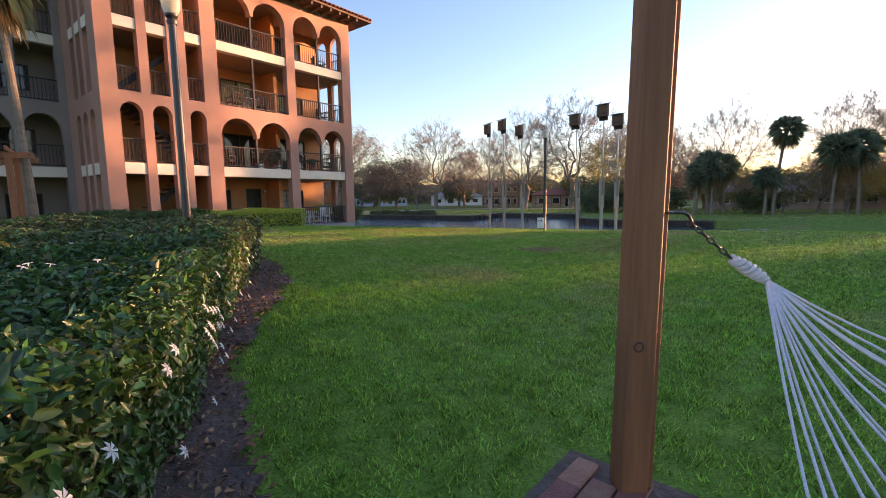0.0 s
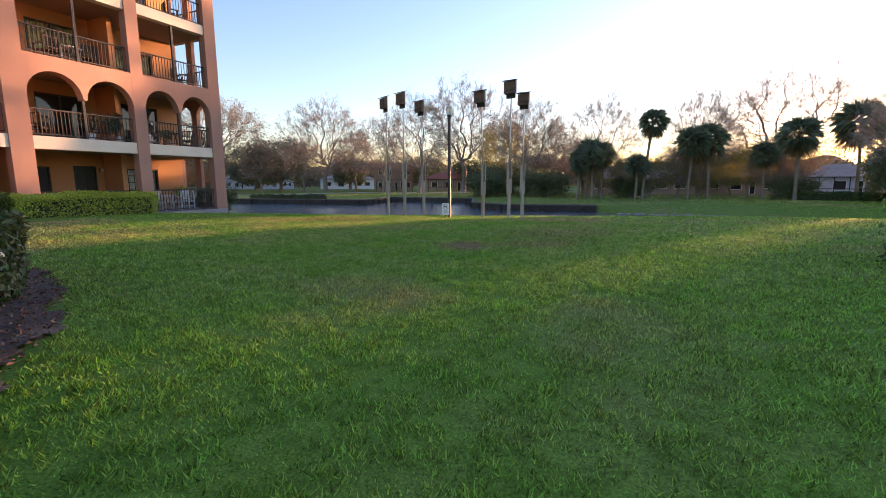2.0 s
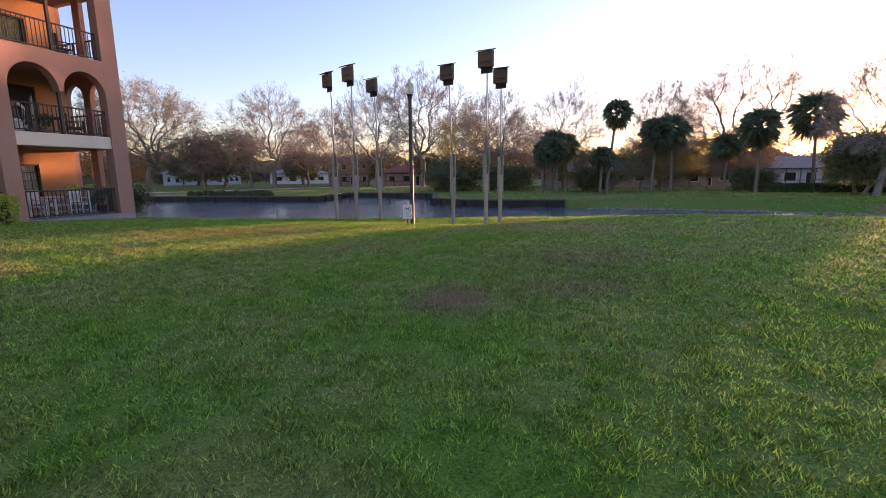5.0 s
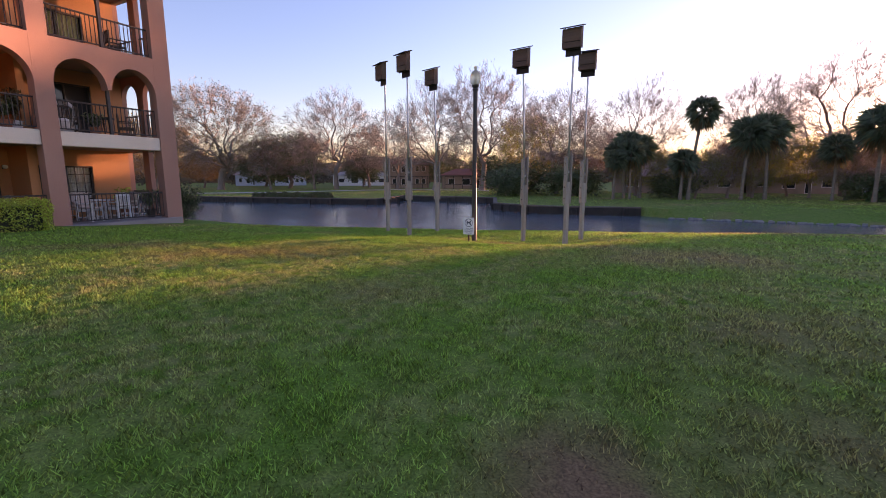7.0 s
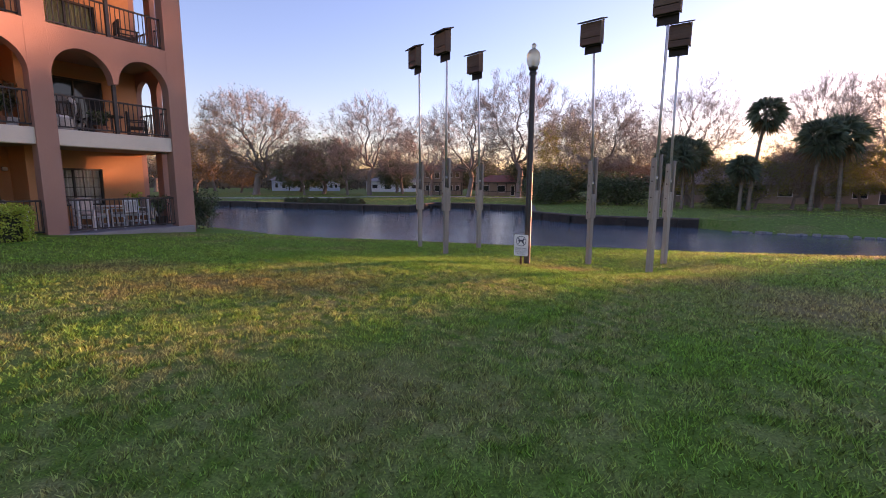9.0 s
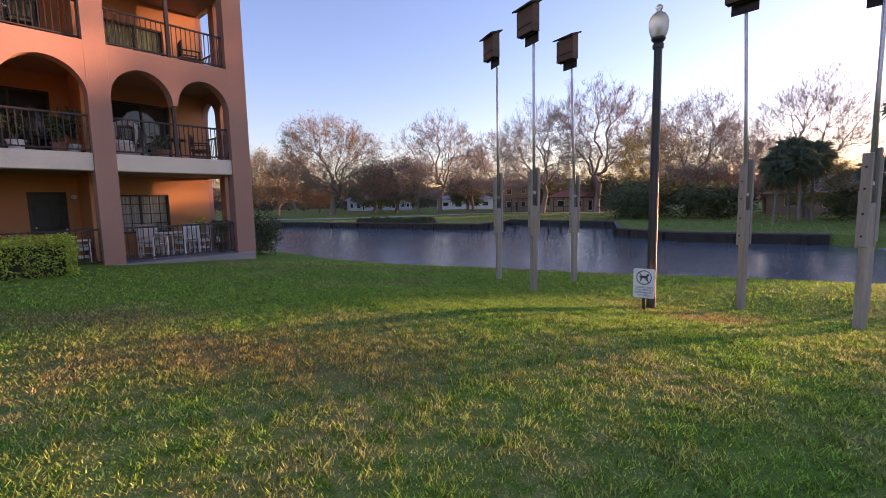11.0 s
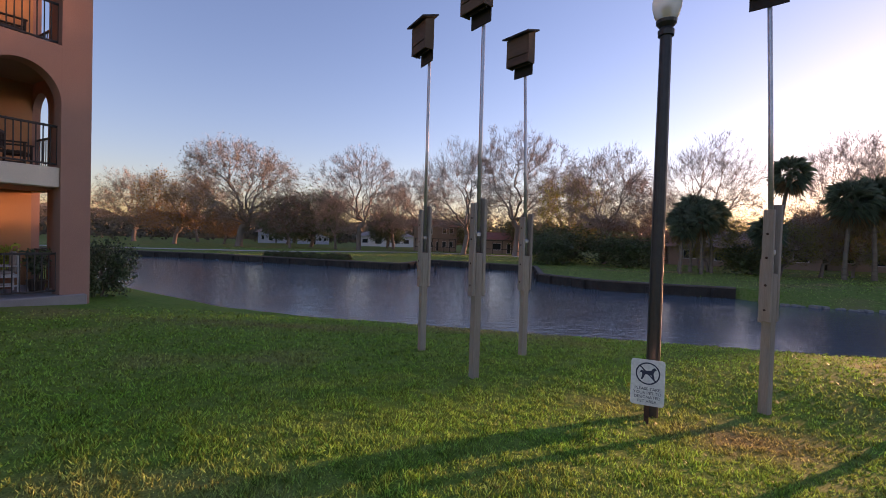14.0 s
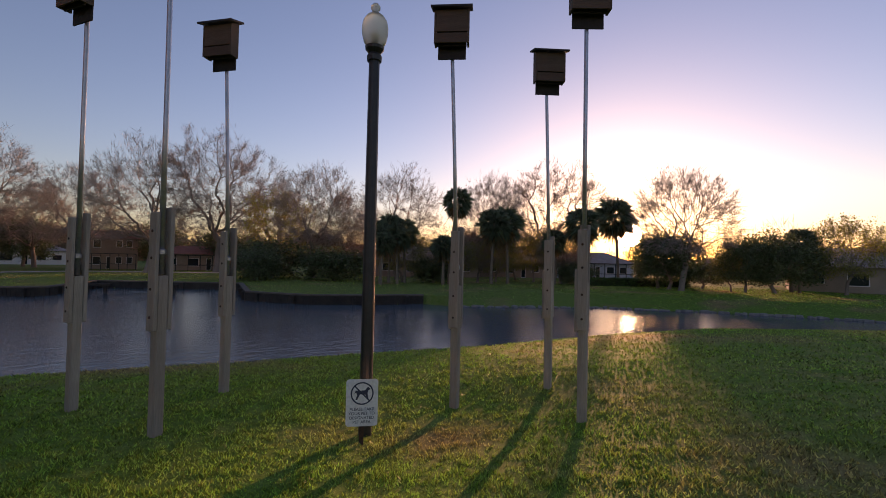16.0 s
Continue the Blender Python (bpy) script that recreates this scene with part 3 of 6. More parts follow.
def window_unit(parent, u0, u1, z0, z1, y, label, panes=(2, 2), curtain=None):
    """A window in the back wall: frame, mullions, panes."""
    f = Geo()
    t = 0.06
    for a, b, c, d in ((u0, u1, z0, z0 + t), (u0, u1, z1 - t, z1), (u0, u0 + t, z0 + t, z1 - t), (u1 - t, u1, z0 + t, z1 - t), ((u0 + u1) / 2 - t / 2, (u0 + u1) / 2 + t / 2, z0 + t, z1 - t)):
        f.box(-a, -b, y - 0.02, y + 0.08, c, d, 0.008)
    win = part("window", f, RAIL, parent, label)
    if curtain is not None:
        c = Geo()
        n = 60
        row = [(-(u0 + 0.03 + (u1 - u0 - 0.06) * k / n), y + 0.16 + 0.03 * math.sin(k * 1.7)) for k in range(n + 1)]
        c.add([(x, yy, z0 + 0.04) for x, yy in row] + [(x, yy, z1 - 0.04) for x, yy in row], [(k, k + 1, k + n + 2, k + n + 1) for k in range(n)])
        part("curtain", c, curtain, win, "closed pale curtain", fix=False)
    g = Geo().box(-(u0 + t), -(u1 - t), y + 0.03, y + 0.036, z0 + t, z1 - t)
    part("pane", g, GLASSCLEAR if curtain is not None else GLASS, win)
    bars = Geo()
    nx, nz = panes
    half = (u1 - u0) / 2
    for s in (0, 1):
        b0 = u0 + s * half
        for k in range(1, nx):
            x = b0 + half * k / nx
            bars.box(-x - 0.012, -x + 0.012, y + 0.005, y + 0.03, z0 + t, z1 - t)
        for k in range(1, nz):
            z = z0 + (z1 - z0) * k / nz
            bars.box(-b0 - 0.03, -(b0 + half) + 0.03, y + 0.005, y + 0.03, z - 0.012, z + 0.012)
    part("mullion", bars, RAIL, win)
    return win


def door_unit(parent, u0, u1, z0, z1, y):
    f = Geo()
    for a, b, c, d in ((u0, u0 + 0.07, z0, z1), (u1 - 0.07, u1, z0, z1), (u0 + 0.07, u1 - 0.07, z1 - 0.07, z1)):
        f.box(-a, -b, y - 0.02, y + 0.1, c, d, 0.008)
    door = part("door", f, DARKDOOR, parent, "dark green panelled entrance door with glazed screen")
    leaf = Geo().box(-(u0 + 0.07), -(u1 - 0.07), y + 0.03, y + 0.07, z0 + 0.01, z1 - 0.07)
    w = (u1 - u0 - 0.14)
    for r in range(4):
        for c in range(2):
            a = u0 + 0.07 + w * (0.1 + 0.45 * c)
            zz = z0 + 0.12 + r * (z1 - z0 - 0.3) / 4
            leaf.box(-a, -(a + w * 0.35), y + 0.012, y + 0.03, zz, zz + (z1 - z0) / 4 - 0.16, 0.01)
    part("leaf", leaf, DARKDOOR, door)
    part("handle", Geo().lathe([(0.0, 0), (0.03, 0.005), (0.03, 0.04), (0.0, 0.05)], 10), POLE, door, m=pose(-(u1 - 0.14), y + 0.03, z0 + 1.0, 90, 0, 0))


def glass_clear():
    m, n, l, b = nodes_of("clear glass")
    b.inputs["Base Color"].default_value = (0.9, 0.92, 0.9, 1)
    b.inputs["Roughness"].default_value = 0.02
    b.inputs["Transmission Weight"].default_value = 1.0
    b.inputs["IOR"].default_value = 1.05
    return m


GLASSCLEAR = glass_clear()


def facade_bay(wall, bands, u0, u1, arches, y0, y1, top2=5.42, top4=11.2):
    """Spandrels above the arched second and fourth floors, and the cream slab edges, of one bay."""
    for spring, top, roof in ((4.55, top2, 5.94), (10.35, top4, 11.75)):
        out = []
        for a, b in arches:
            sp = top - min(top - spring, (b - a) / 2 * 1.12)
            out += arch_pts(a, b, sp, top)
        out = [(-u, z) for u, z in out]
        lo = min(z for _, z in out)
        out = [(-u0, lo)] + out + [(-u1, lo)] if arches[0][0] > u0 else out
        wall.prism(out + [(-u1, roof), (-u0, roof)], y0, y1)
    bands.box(-u0, -u1, y0 + 0.05, y1 + 0.02, 2.64, 3.10, 0.012)
    bands.box(-u0, -u1, y0 + 0.05, y1 + 0.02, 8.41, 8.84, 0.012)


def build_building():
    b = thing("apartment_building", HOUSE_POSE, "four-storey terracotta stucco apartment building with arched balconies", "building")
    wall, bands = Pieces(b, "pier", STUCCO), Pieces(b, "band", CREAM, "cream painted slab edge")
    for u0, u1 in PIERS:
        wall.box(-u0, -u1, 0, 0.42, -0.6, 11.75, 0.003)
    facade_bay(wall, bands, 0.6, 3.72, [(0.6, 2.07), (2.21, 3.72)], 0.003, 0.40)
    facade_bay(wall, bands, 4.22, 7.8, [(4.22, 5.93), (6.07, 7.8)], 0.003, 0.40)
    for u0, u1 in ((8.46, 9.15), (9.87, 10.62), (10.98, 11.78)):
        facade_bay(wall, bands, u0, u1, [(u0, u1)], 0.003, 0.40, 5.52, 11.3)
    # the wall that turns back at the far end of the front, with slim arched openings
    for v0, v1 in ((0.42, 1.0), (1.6, 2.0), (2.6, 3.0), (3.6, 4.8)):
        wall.box(-12.05, -12.38, v0, v1, -0.6, 11.75)
    for v0, v1 in ((1.0, 1.6), (2.0, 2.6), (3.0, 3.6)):
        for spring, top, roof in ((4.9, 5.25, 5.94), (10.7, 11.05, 11.75)):
            wall.prism(arch_pts(v0, v1, spring, top) + [(v1, roof), (v0, roof)], -12.38, -12.05, axis="x")
        bands.box(-12.05, -12.40, v0, v1, 2.64, 3.10)
        bands.box(-12.05, -12.40, v0, v1, 8.41, 8.84)
    # gable end beside the pond, with a pillar between two openings
    for v0, v1 in ((1.55, 1.95), (3.0, 11.0)):
        wall.box(-0.02, -0.20, v0, v1, -0.6, 11.75)
    for v0, v1 in ((0.42, 1.55), (1.95, 3.0)):
        for spring, top, roof in ((4.75, 5.3, 5.94), (10.55, 11.1, 11.75)):
            wall.prism(arch_pts(v0, v1, spring, top) + [(v1, roof), (v0, roof)], -0.20, -0.02, axis="x")
        bands.box(-0.04, -0.20, v0, v1, 2.64, 3.10)
        bands.box(-0.04, -0.20, v0, v1, 8.41, 8.84)
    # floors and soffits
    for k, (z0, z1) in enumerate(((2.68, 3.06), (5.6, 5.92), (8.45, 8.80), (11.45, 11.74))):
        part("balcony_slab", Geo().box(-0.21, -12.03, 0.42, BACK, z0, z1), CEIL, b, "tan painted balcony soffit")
    part("patio", Geo().box(-0.1, -12.3, -0.14, BACK, -0.3, 0.10, 0.02), CONCRETE, b, "grey concrete patio slab")
    # walls between the flats
    inner = Pieces(b, "inner_wall", STUCCO_IN)
    for z0, z1 in ((0.1, 2.68), (3.06, 5.6), (5.92, 8.45), (8.8, 11.45)):
        inner.box(-7.95, -8.3, 0.44, BACK, z0, z1)
        inner.box(-3.85, -4.05, 1.6, BACK, z0, z1)
    # the back wall with doors and windows
    levels = (0.10, 3.06, 5.92, 8.80)
    holes, wins, doors = [], [], []
    for k, z in enumerate(levels):
        if k == 0:
            wins += [(1.55, 3.25, 0.78, 2.08)]
            doors += [(4.35, 5.25, z, 2.16)]
            wins += [(6.1, 7.3, 0.9, 2.1)]
        else:
            wins += [(1.3, 3.0, z + (0.75 if k == 2 else 0.05), z + (1.72 if k == 2 else 2.05)), (4.5, 6.3, z + (0.85 if k == 2 else 0.05), z + 2.05)]
            doors += [(6.7, 7.6, z, z + 2.05)]
    holes = wins + doors
    back = Geo()
    holed_wall(back, 0.2, 12.05, -0.3, 11.75, holes, BACK, BACK + 0.25)
    part("back_wall", back, STUCCO_IN, b, "orange tan stucco wall at the back of the balconies")
    for k, (u0, u1, z0, z1) in enumerate(wins):
        third = 5.9 < z0 < 8.4
        window_unit(b, u0, u1, z0, z1, BACK + 0.06, "dark-framed window with small panes", (3, 4) if k == 0 else (1, 1), CURTAIN if third else (WHITE if k == 0 else None))
    for u0, u1, z0, z1 in doors:
        door_unit(b, u0, u1, z0, z1, BACK + 0.05)
    # body behind
    body = Geo()
    body.box(-0.36, -12.05, 10.8, 11.0, -0.6, 11.75)
    body.box(-0.36, -12.05, 3.4, 10.8, 11.6, 11.75)
    body.box(-0.36, -12.05, 5.2, 5.3, -0.3, 11.6)
    part("core_wall", body, STUCCO_SHADED, b)
    # posts and railings
    post = Geo().box(-0.05, 0.05, -0.05, 0.05, 0, 1, 0.008).mesh("balcony_post", RAIL)
    for z0, z1 in ((3.1, 4.62), (5.94, 8.41), (8.84, 10.4)):
        for u in (2.14, 6.0):
            part("balcony_post", post, None, b, "slim dark metal balcony post", m=pose(-u, 0.21, z0) @ Matrix.Diagonal((1, 1, z1 - z0, 1)))
    for u0, u1 in ((0.6, 3.72), (4.22, 7.8), (8.46, 9.15), (9.87, 10.62), (10.98, 11.78)):
        for z in (3.1, 5.96, 8.84):
            railing(b, u1 - u0, pose(-u1, 0.22, z), 1.0)
    for u0, u1 in ((0.6, 3.72), (4.22, 7.8)):
        railing(b, u1 - u0, pose(-u1, 0.22, 0.1), 1.0)
    for v0, v1 in ((0.42, 1.55), (1.95, 3.0)):
        for z in (0.1, 3.1, 5.96, 8.84):
            railing(b, v1 - v0, pose(-0.11, v0, z, 0, 0, 90), 1.0)
    # stair flights behind the slim openings
    for k, z in enumerate(levels[:3]):
        st = Geo()
        steps = []
        n, rise = 15, (levels[k + 1] - z) / 15
        for i in range(n):
            x = -8.5 - 3.2 * (i + 0.5) / n if k % 2 else -11.7 + 3.2 * (i + 0.5) / n
            steps.append((x, z + rise * (i + 1)))
        a, c = ((-8.5, -11.7) if k % 2 else (-11.7, -8.5))
        st.prism([(a, z), (c, levels[k + 1] - 0.1), (c, levels[k + 1] + 0.2), (a, z + 0.3)], 0.84, 0.90)
        fl = part("stair", st, RAIL, b, "dark steel stair flight")
        for x, zz in steps:
            part("step", STEP, None, fl, m=pose(x, 0.9, zz))
    # wall lamps
    for u, z in ((4.2, 2.0), (7.55, 2.0)):
        lm = part("wall_lamp", Geo().box(-u - 0.05, -u + 0.05, BACK - 0.05, BACK, z - 0.07, z + 0.07, 0.01), RAIL, b)
        part("bulb", Geo().lathe([(0.0, -0.07), (0.06, -0.05), (0.075, 0), (0.06, 0.05), (0.0, 0.07)], 14, (-u, BACK - 0.13, z)), WHITE, lm, smooth=True)
    # roof
    roof = Geo()
    e, zt = 0.95, 11.75
    roof.box(e, -13.3, -e, 12, zt, zt + 0.1)
    part("soffit", roof, SOFFIT, b, "brown timber eaves soffit")
    hip = Geo()
    A = [(e, -e, zt + 0.1), (-13.3, -e, zt + 0.1), (-13.3, 12, zt + 0.1), (e, 12, zt + 0.1), (-4.5, 5.5, zt + 2.1), (-8.0, 5.5, zt + 2.1)]
    hip.add(A, [(0, 1, 5, 4), (1, 2, 5), (2, 3, 4, 5), (3, 0, 4), (3, 2, 1, 0)])
    rf = part("roof", hip, TILE, b, "red clay barrel tile roof")
    tile = Geo()
    ring = [(0.13 * math.cos(math.pi * k / 6), 0.13 * math.sin(math.pi * k / 6)) for k in range(7)]
    tile.add([(x, -0.06, z) for x, z in ring] + [(x * 0.85, 0.55, z * 0.85 + 0.17) for x, z in ring] + [(x * 0.8, -0.06, z * 0.75) for x, z in ring], [(k, k + 1, k + 8, k + 7) for k in range(6)] + [(k, k + 14, k + 15, k + 1) for k in range(6)])
    tm = tile.mesh("roof_tile", TILE)
    for k in range(54):
        part("roof_tile", tm, None, rf, m=pose(e - 0.13 - k * 0.262, -e, zt + 0.11))
    for k in range(40):
        part("roof_tile", tm, None, rf, m=pose(e, -e + 0.2 + k * 0.262, zt + 0.11, 0, 0, 90))
    raf = Geo().box(-0.05, 0.05, -0.9, 0, -0.16, 0.0).mesh("rafter", SOFFIT)
    for k in range(22):
        part("rafter", raf, None, b, m=pose(-0.1 - k * 0.6, 0, zt))
    return b


build_building()


def build_wing():
    """The set-back wing that joins the front at its far end."""
    b = thing("apartment_wing", HOUSE_POSE, "set-back wing of the apartment building with arched balconies, its shade put into the wall colour", "building")
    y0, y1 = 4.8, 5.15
    # wall colour carries the wing's shade
    wall, bands = Pieces(b, "wall", STUCCO_SHADED), Pieces(b, "band", CREAM, "cream painted slab edge")
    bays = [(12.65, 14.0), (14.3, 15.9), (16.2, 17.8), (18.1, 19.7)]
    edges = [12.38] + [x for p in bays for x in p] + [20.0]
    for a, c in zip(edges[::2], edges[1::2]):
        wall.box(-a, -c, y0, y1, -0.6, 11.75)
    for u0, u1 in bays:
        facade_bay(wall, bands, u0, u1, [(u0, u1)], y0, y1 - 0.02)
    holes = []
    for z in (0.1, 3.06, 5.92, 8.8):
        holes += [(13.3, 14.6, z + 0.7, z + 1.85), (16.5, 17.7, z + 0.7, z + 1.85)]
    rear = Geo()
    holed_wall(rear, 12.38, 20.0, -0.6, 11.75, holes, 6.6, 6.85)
    part("back_wall", rear, STUCCO_SHADED, b)
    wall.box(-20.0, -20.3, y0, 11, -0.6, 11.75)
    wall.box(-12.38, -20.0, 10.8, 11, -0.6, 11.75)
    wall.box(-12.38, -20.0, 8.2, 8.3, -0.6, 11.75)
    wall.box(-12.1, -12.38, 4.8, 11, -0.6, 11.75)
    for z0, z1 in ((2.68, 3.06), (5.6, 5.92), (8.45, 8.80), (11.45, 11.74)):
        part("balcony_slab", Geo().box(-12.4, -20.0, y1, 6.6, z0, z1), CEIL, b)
    for h in holes:
        window_unit(b, *h, 6.65, "dark-framed window with small panes", (2, 2))
    for u0, u1 in bays:
        for z in (3.1, 5.96, 8.84):
            railing(b, u1 - u0, pose(-u1, y0 + 0.2, z), 1.0)
    part("roof", Geo().box(-13.3, -20.9, 3.9, 12, 11.75, 12.1, 0.05), TILE, b)


build_wing()


# ---- poles with bat houses, lamp posts, sign ----
def bat_house(parent, m):
    """A tall narrow box: slanted roof board, front boards with a vent slot, side boards, longer back board."""
    w, d, h = 0.44, 0.17, 0.48
    back = part("back_board", Geo().box(-w / 2 + 0.04, w / 2 - 0.04, d / 2 - 0.02, d / 2 + 0.0, -h / 2 - 0.15, h / 2, 0.004), BATDARK, parent, m=m)
    for s in (-1, 1):
        part("side_board", Geo().prism([(-d / 2, -h / 2), (d / 2 - 0.02, -h / 2), (d / 2 - 0.02, h / 2), (-d / 2, h / 2 - 0.06)], s * w / 2 - 0.012 * s - 0.012, s * w / 2 - 0.012 * s + 0.012, axis="x"), BATBOX, parent, m=m)
    part("front_board", Geo().box(-w / 2 + 0.024, w / 2 - 0.024, -d / 2 - 0.0, -d / 2 + 0.02, -0.10, h / 2 - 0.06, 0.004), BATBOX, parent, m=m)
    part("front_board", Geo().box(-w / 2 + 0.024, w / 2 - 0.024, -d / 2 - 0.0, -d / 2 + 0.02, -h / 2, -0.115, 0.004), BATBOX, parent, m=m)
    part("roof_board", Geo().prism([(-d / 2 - 0.07, h / 2 - 0.06), (d / 2 + 0.03, h / 2 + 0.02), (d / 2 + 0.03, h / 2 + 0.045), (-d / 2 - 0.07, h / 2 - 0.035)], -w / 2 - 0.04, w / 2 + 0.04, axis="x"), BATDARK, parent, m=m)
    part("baffle", Geo().box(-w / 2 + 0.03, w / 2 - 0.03, -0.02, 0.0, -h / 2 - 0.02, h / 2 - 0.06), BATDARK, parent, m=m)
    part("bracket", Geo().box(-0.03, 0.03, d / 2, d / 2 + 0.03, -h / 2 - 0.05, h / 2 - 0.08, 0.006), POLE, parent, m=m)


def bat_pole(x, y, hx, hy, hz, face, top=2.17, spin=0.0):
    """A timber post, bolted splints that hold a steel pole, and the bat house on it. (hx, hy, hz): the house's middle."""
    z = gz(x, y)
    t = thing("bat_house_pole", pose(x, y, z), "brown wooden bat house on a steel pole and timber post", "bat house", group="bat houses by the pond")
    t.matrix_basis = pose(x, y, z)
    sp = radians(spin)
    R = Matrix.Rotation(sp, 4, "Z")
    part("post", Geo().box(-0.05, 0.05, -0.05, 0.05, -0.3, 1.55, 0.008), TIMBER, t, m=R)
    for s in (-1, 1):
        sl = part("splint", Geo().box(s * 0.052, s * 0.092, -0.055, 0.055, 1.02, top - z + (0.02 if s > 0 else -0.04), 0.006), TIMBER, t, m=R)
        for zz in (1.15, 1.42, 1.72, 1.98):
            part("bolt", BOLT, None, sl, m=pose(s * 0.092, 0, zz, 0, 90 * s, 0))
    part("cross_block", Geo().box(-0.05, 0.05, 0.052, 0.09, 1.0, 1.7, 0.006), TIMBER, t, m=R)
    f = radians(face)
    off = Vector((math.sin(f), -math.cos(f), 0)) * 0.12
    tip = Vector((hx - x, hy - y, hz - z)) - off
    base = Vector((0, 0, 1.56))
    part("steel_pole", Geo().tube([base, base.lerp(tip, 0.5), tip + Vector((0, 0, -0.26)), tip + Vector((0, 0, 0.1))], [0.029, 0.024, 0.024, 0.024], 12), POLE, t, smooth=True)
    part("clamp", Geo().lathe([(0.03, 0), (0.04, 0.01), (0.04, 0.05), (0.03, 0.06)], 12, (0, 0, 1.75)), POLE, t)
    bat_house(t, Matrix.Translation(tip + off) @ Matrix.Rotation(f, 4, "Z"))


BOLT = Geo().lathe([(0.0, 0.0), (0.014, 0.001), (0.014, 0.006), (0.008, 0.010), (0.0, 0.011)], 8).mesh("bolt", RUST)
for row in ((2.149, 22.126, 2.03, 22.03, 4.78, 2.18, -66), (2.674, 20.514, 2.58, 20.56, 4.73, 2.18, -60), (3.705, 21.828, 3.56, 21.95, 4.67, 2.10, -56),
            (5.745, 19.50, 5.57, 19.50, 4.71, 2.15, -48), (6.303, 18.037, 6.25, 17.97, 4.80, 2.15, -44), (7.291, 19.141, 7.27, 19.18, 4.63, 2.1, -40)):
    bat_pole(*row[:5], row[6], row[5], 20)


def lamp_post(x, y, top_z, label):
    z = gz(x, y)
    h = top_z - z
    t = thing("lamp_post", pose(x, y, z), label, "lamp post", group="garden lamp posts")
    part("pole", Geo().lathe([(0.0, -0.3), (0.068, -0.3), (0.066, 0.3), (0.062, h * 0.6), (0.056, h - 0.32), (0.0, h - 0.32)], 14), LAMPPOST, t, smooth=False)
    part("collar", Geo().lathe([(0.0, h - 0.33), (0.075, h - 0.33), (0.08, h - 0.28), (0.06, h - 0.25), (0.095, h - 0.21), (0.1, h - 0.18), (0.0, h - 0.18)], 18), LAMPPOST, t)
    part("globe", Geo().lathe([(0.0, h - 0.18), (0.085, h - 0.178), (0.115, h - 0.13), (0.135, h - 0.05), (0.138, h + 0.02), (0.125, h + 0.09), (0.09, h + 0.145), (0.05, h + 0.175), (0.0, h + 0.18)], 24), GLOBE, t, "frosted acorn globe", smooth=True)
    part("finial", Geo().lathe([(0.0, h + 0.175), (0.045, h + 0.178), (0.03, h + 0.205), (0.05, h + 0.225), (0.05, h + 0.25), (0.025, h + 0.28), (0.0, h + 0.285)], 16), GLOBE, t, smooth=True)
    part("lamp_bulb", Geo().lathe([(0.0, h - 0.16), (0.03, h - 0.15), (0.035, h - 0.05), (0.0, h - 0.02)], 10), WHITE, t)
    return t


lamp_post(4.30, 19.34, 4.13, "black metal lamp post with a frosted acorn globe")
lamp_post(-4.1, 7.25, 4.62, "black metal lamp post rising behind the hedge")


def flat_text(words, size, m, parent, material, name="letters"):
    c = bpy.data.curves.new("letters", "FONT")
    c.body, c.size, c.align_x, c.align_y, c.extrude = words, size, "CENTER", "CENTER", 0.0008
    ob = bpy.data.objects.new("letters", c)
    scene.collection.objects.link(ob)
    me = bpy.data.meshes.new_from_object(ob.evaluated_get(bpy.context.evaluated_depsgraph_get()))
    bpy.data.objects.remove(ob)
    me.materials.clear()
    me.materials.append(material)
    return part(name, me, None, parent, m=m)


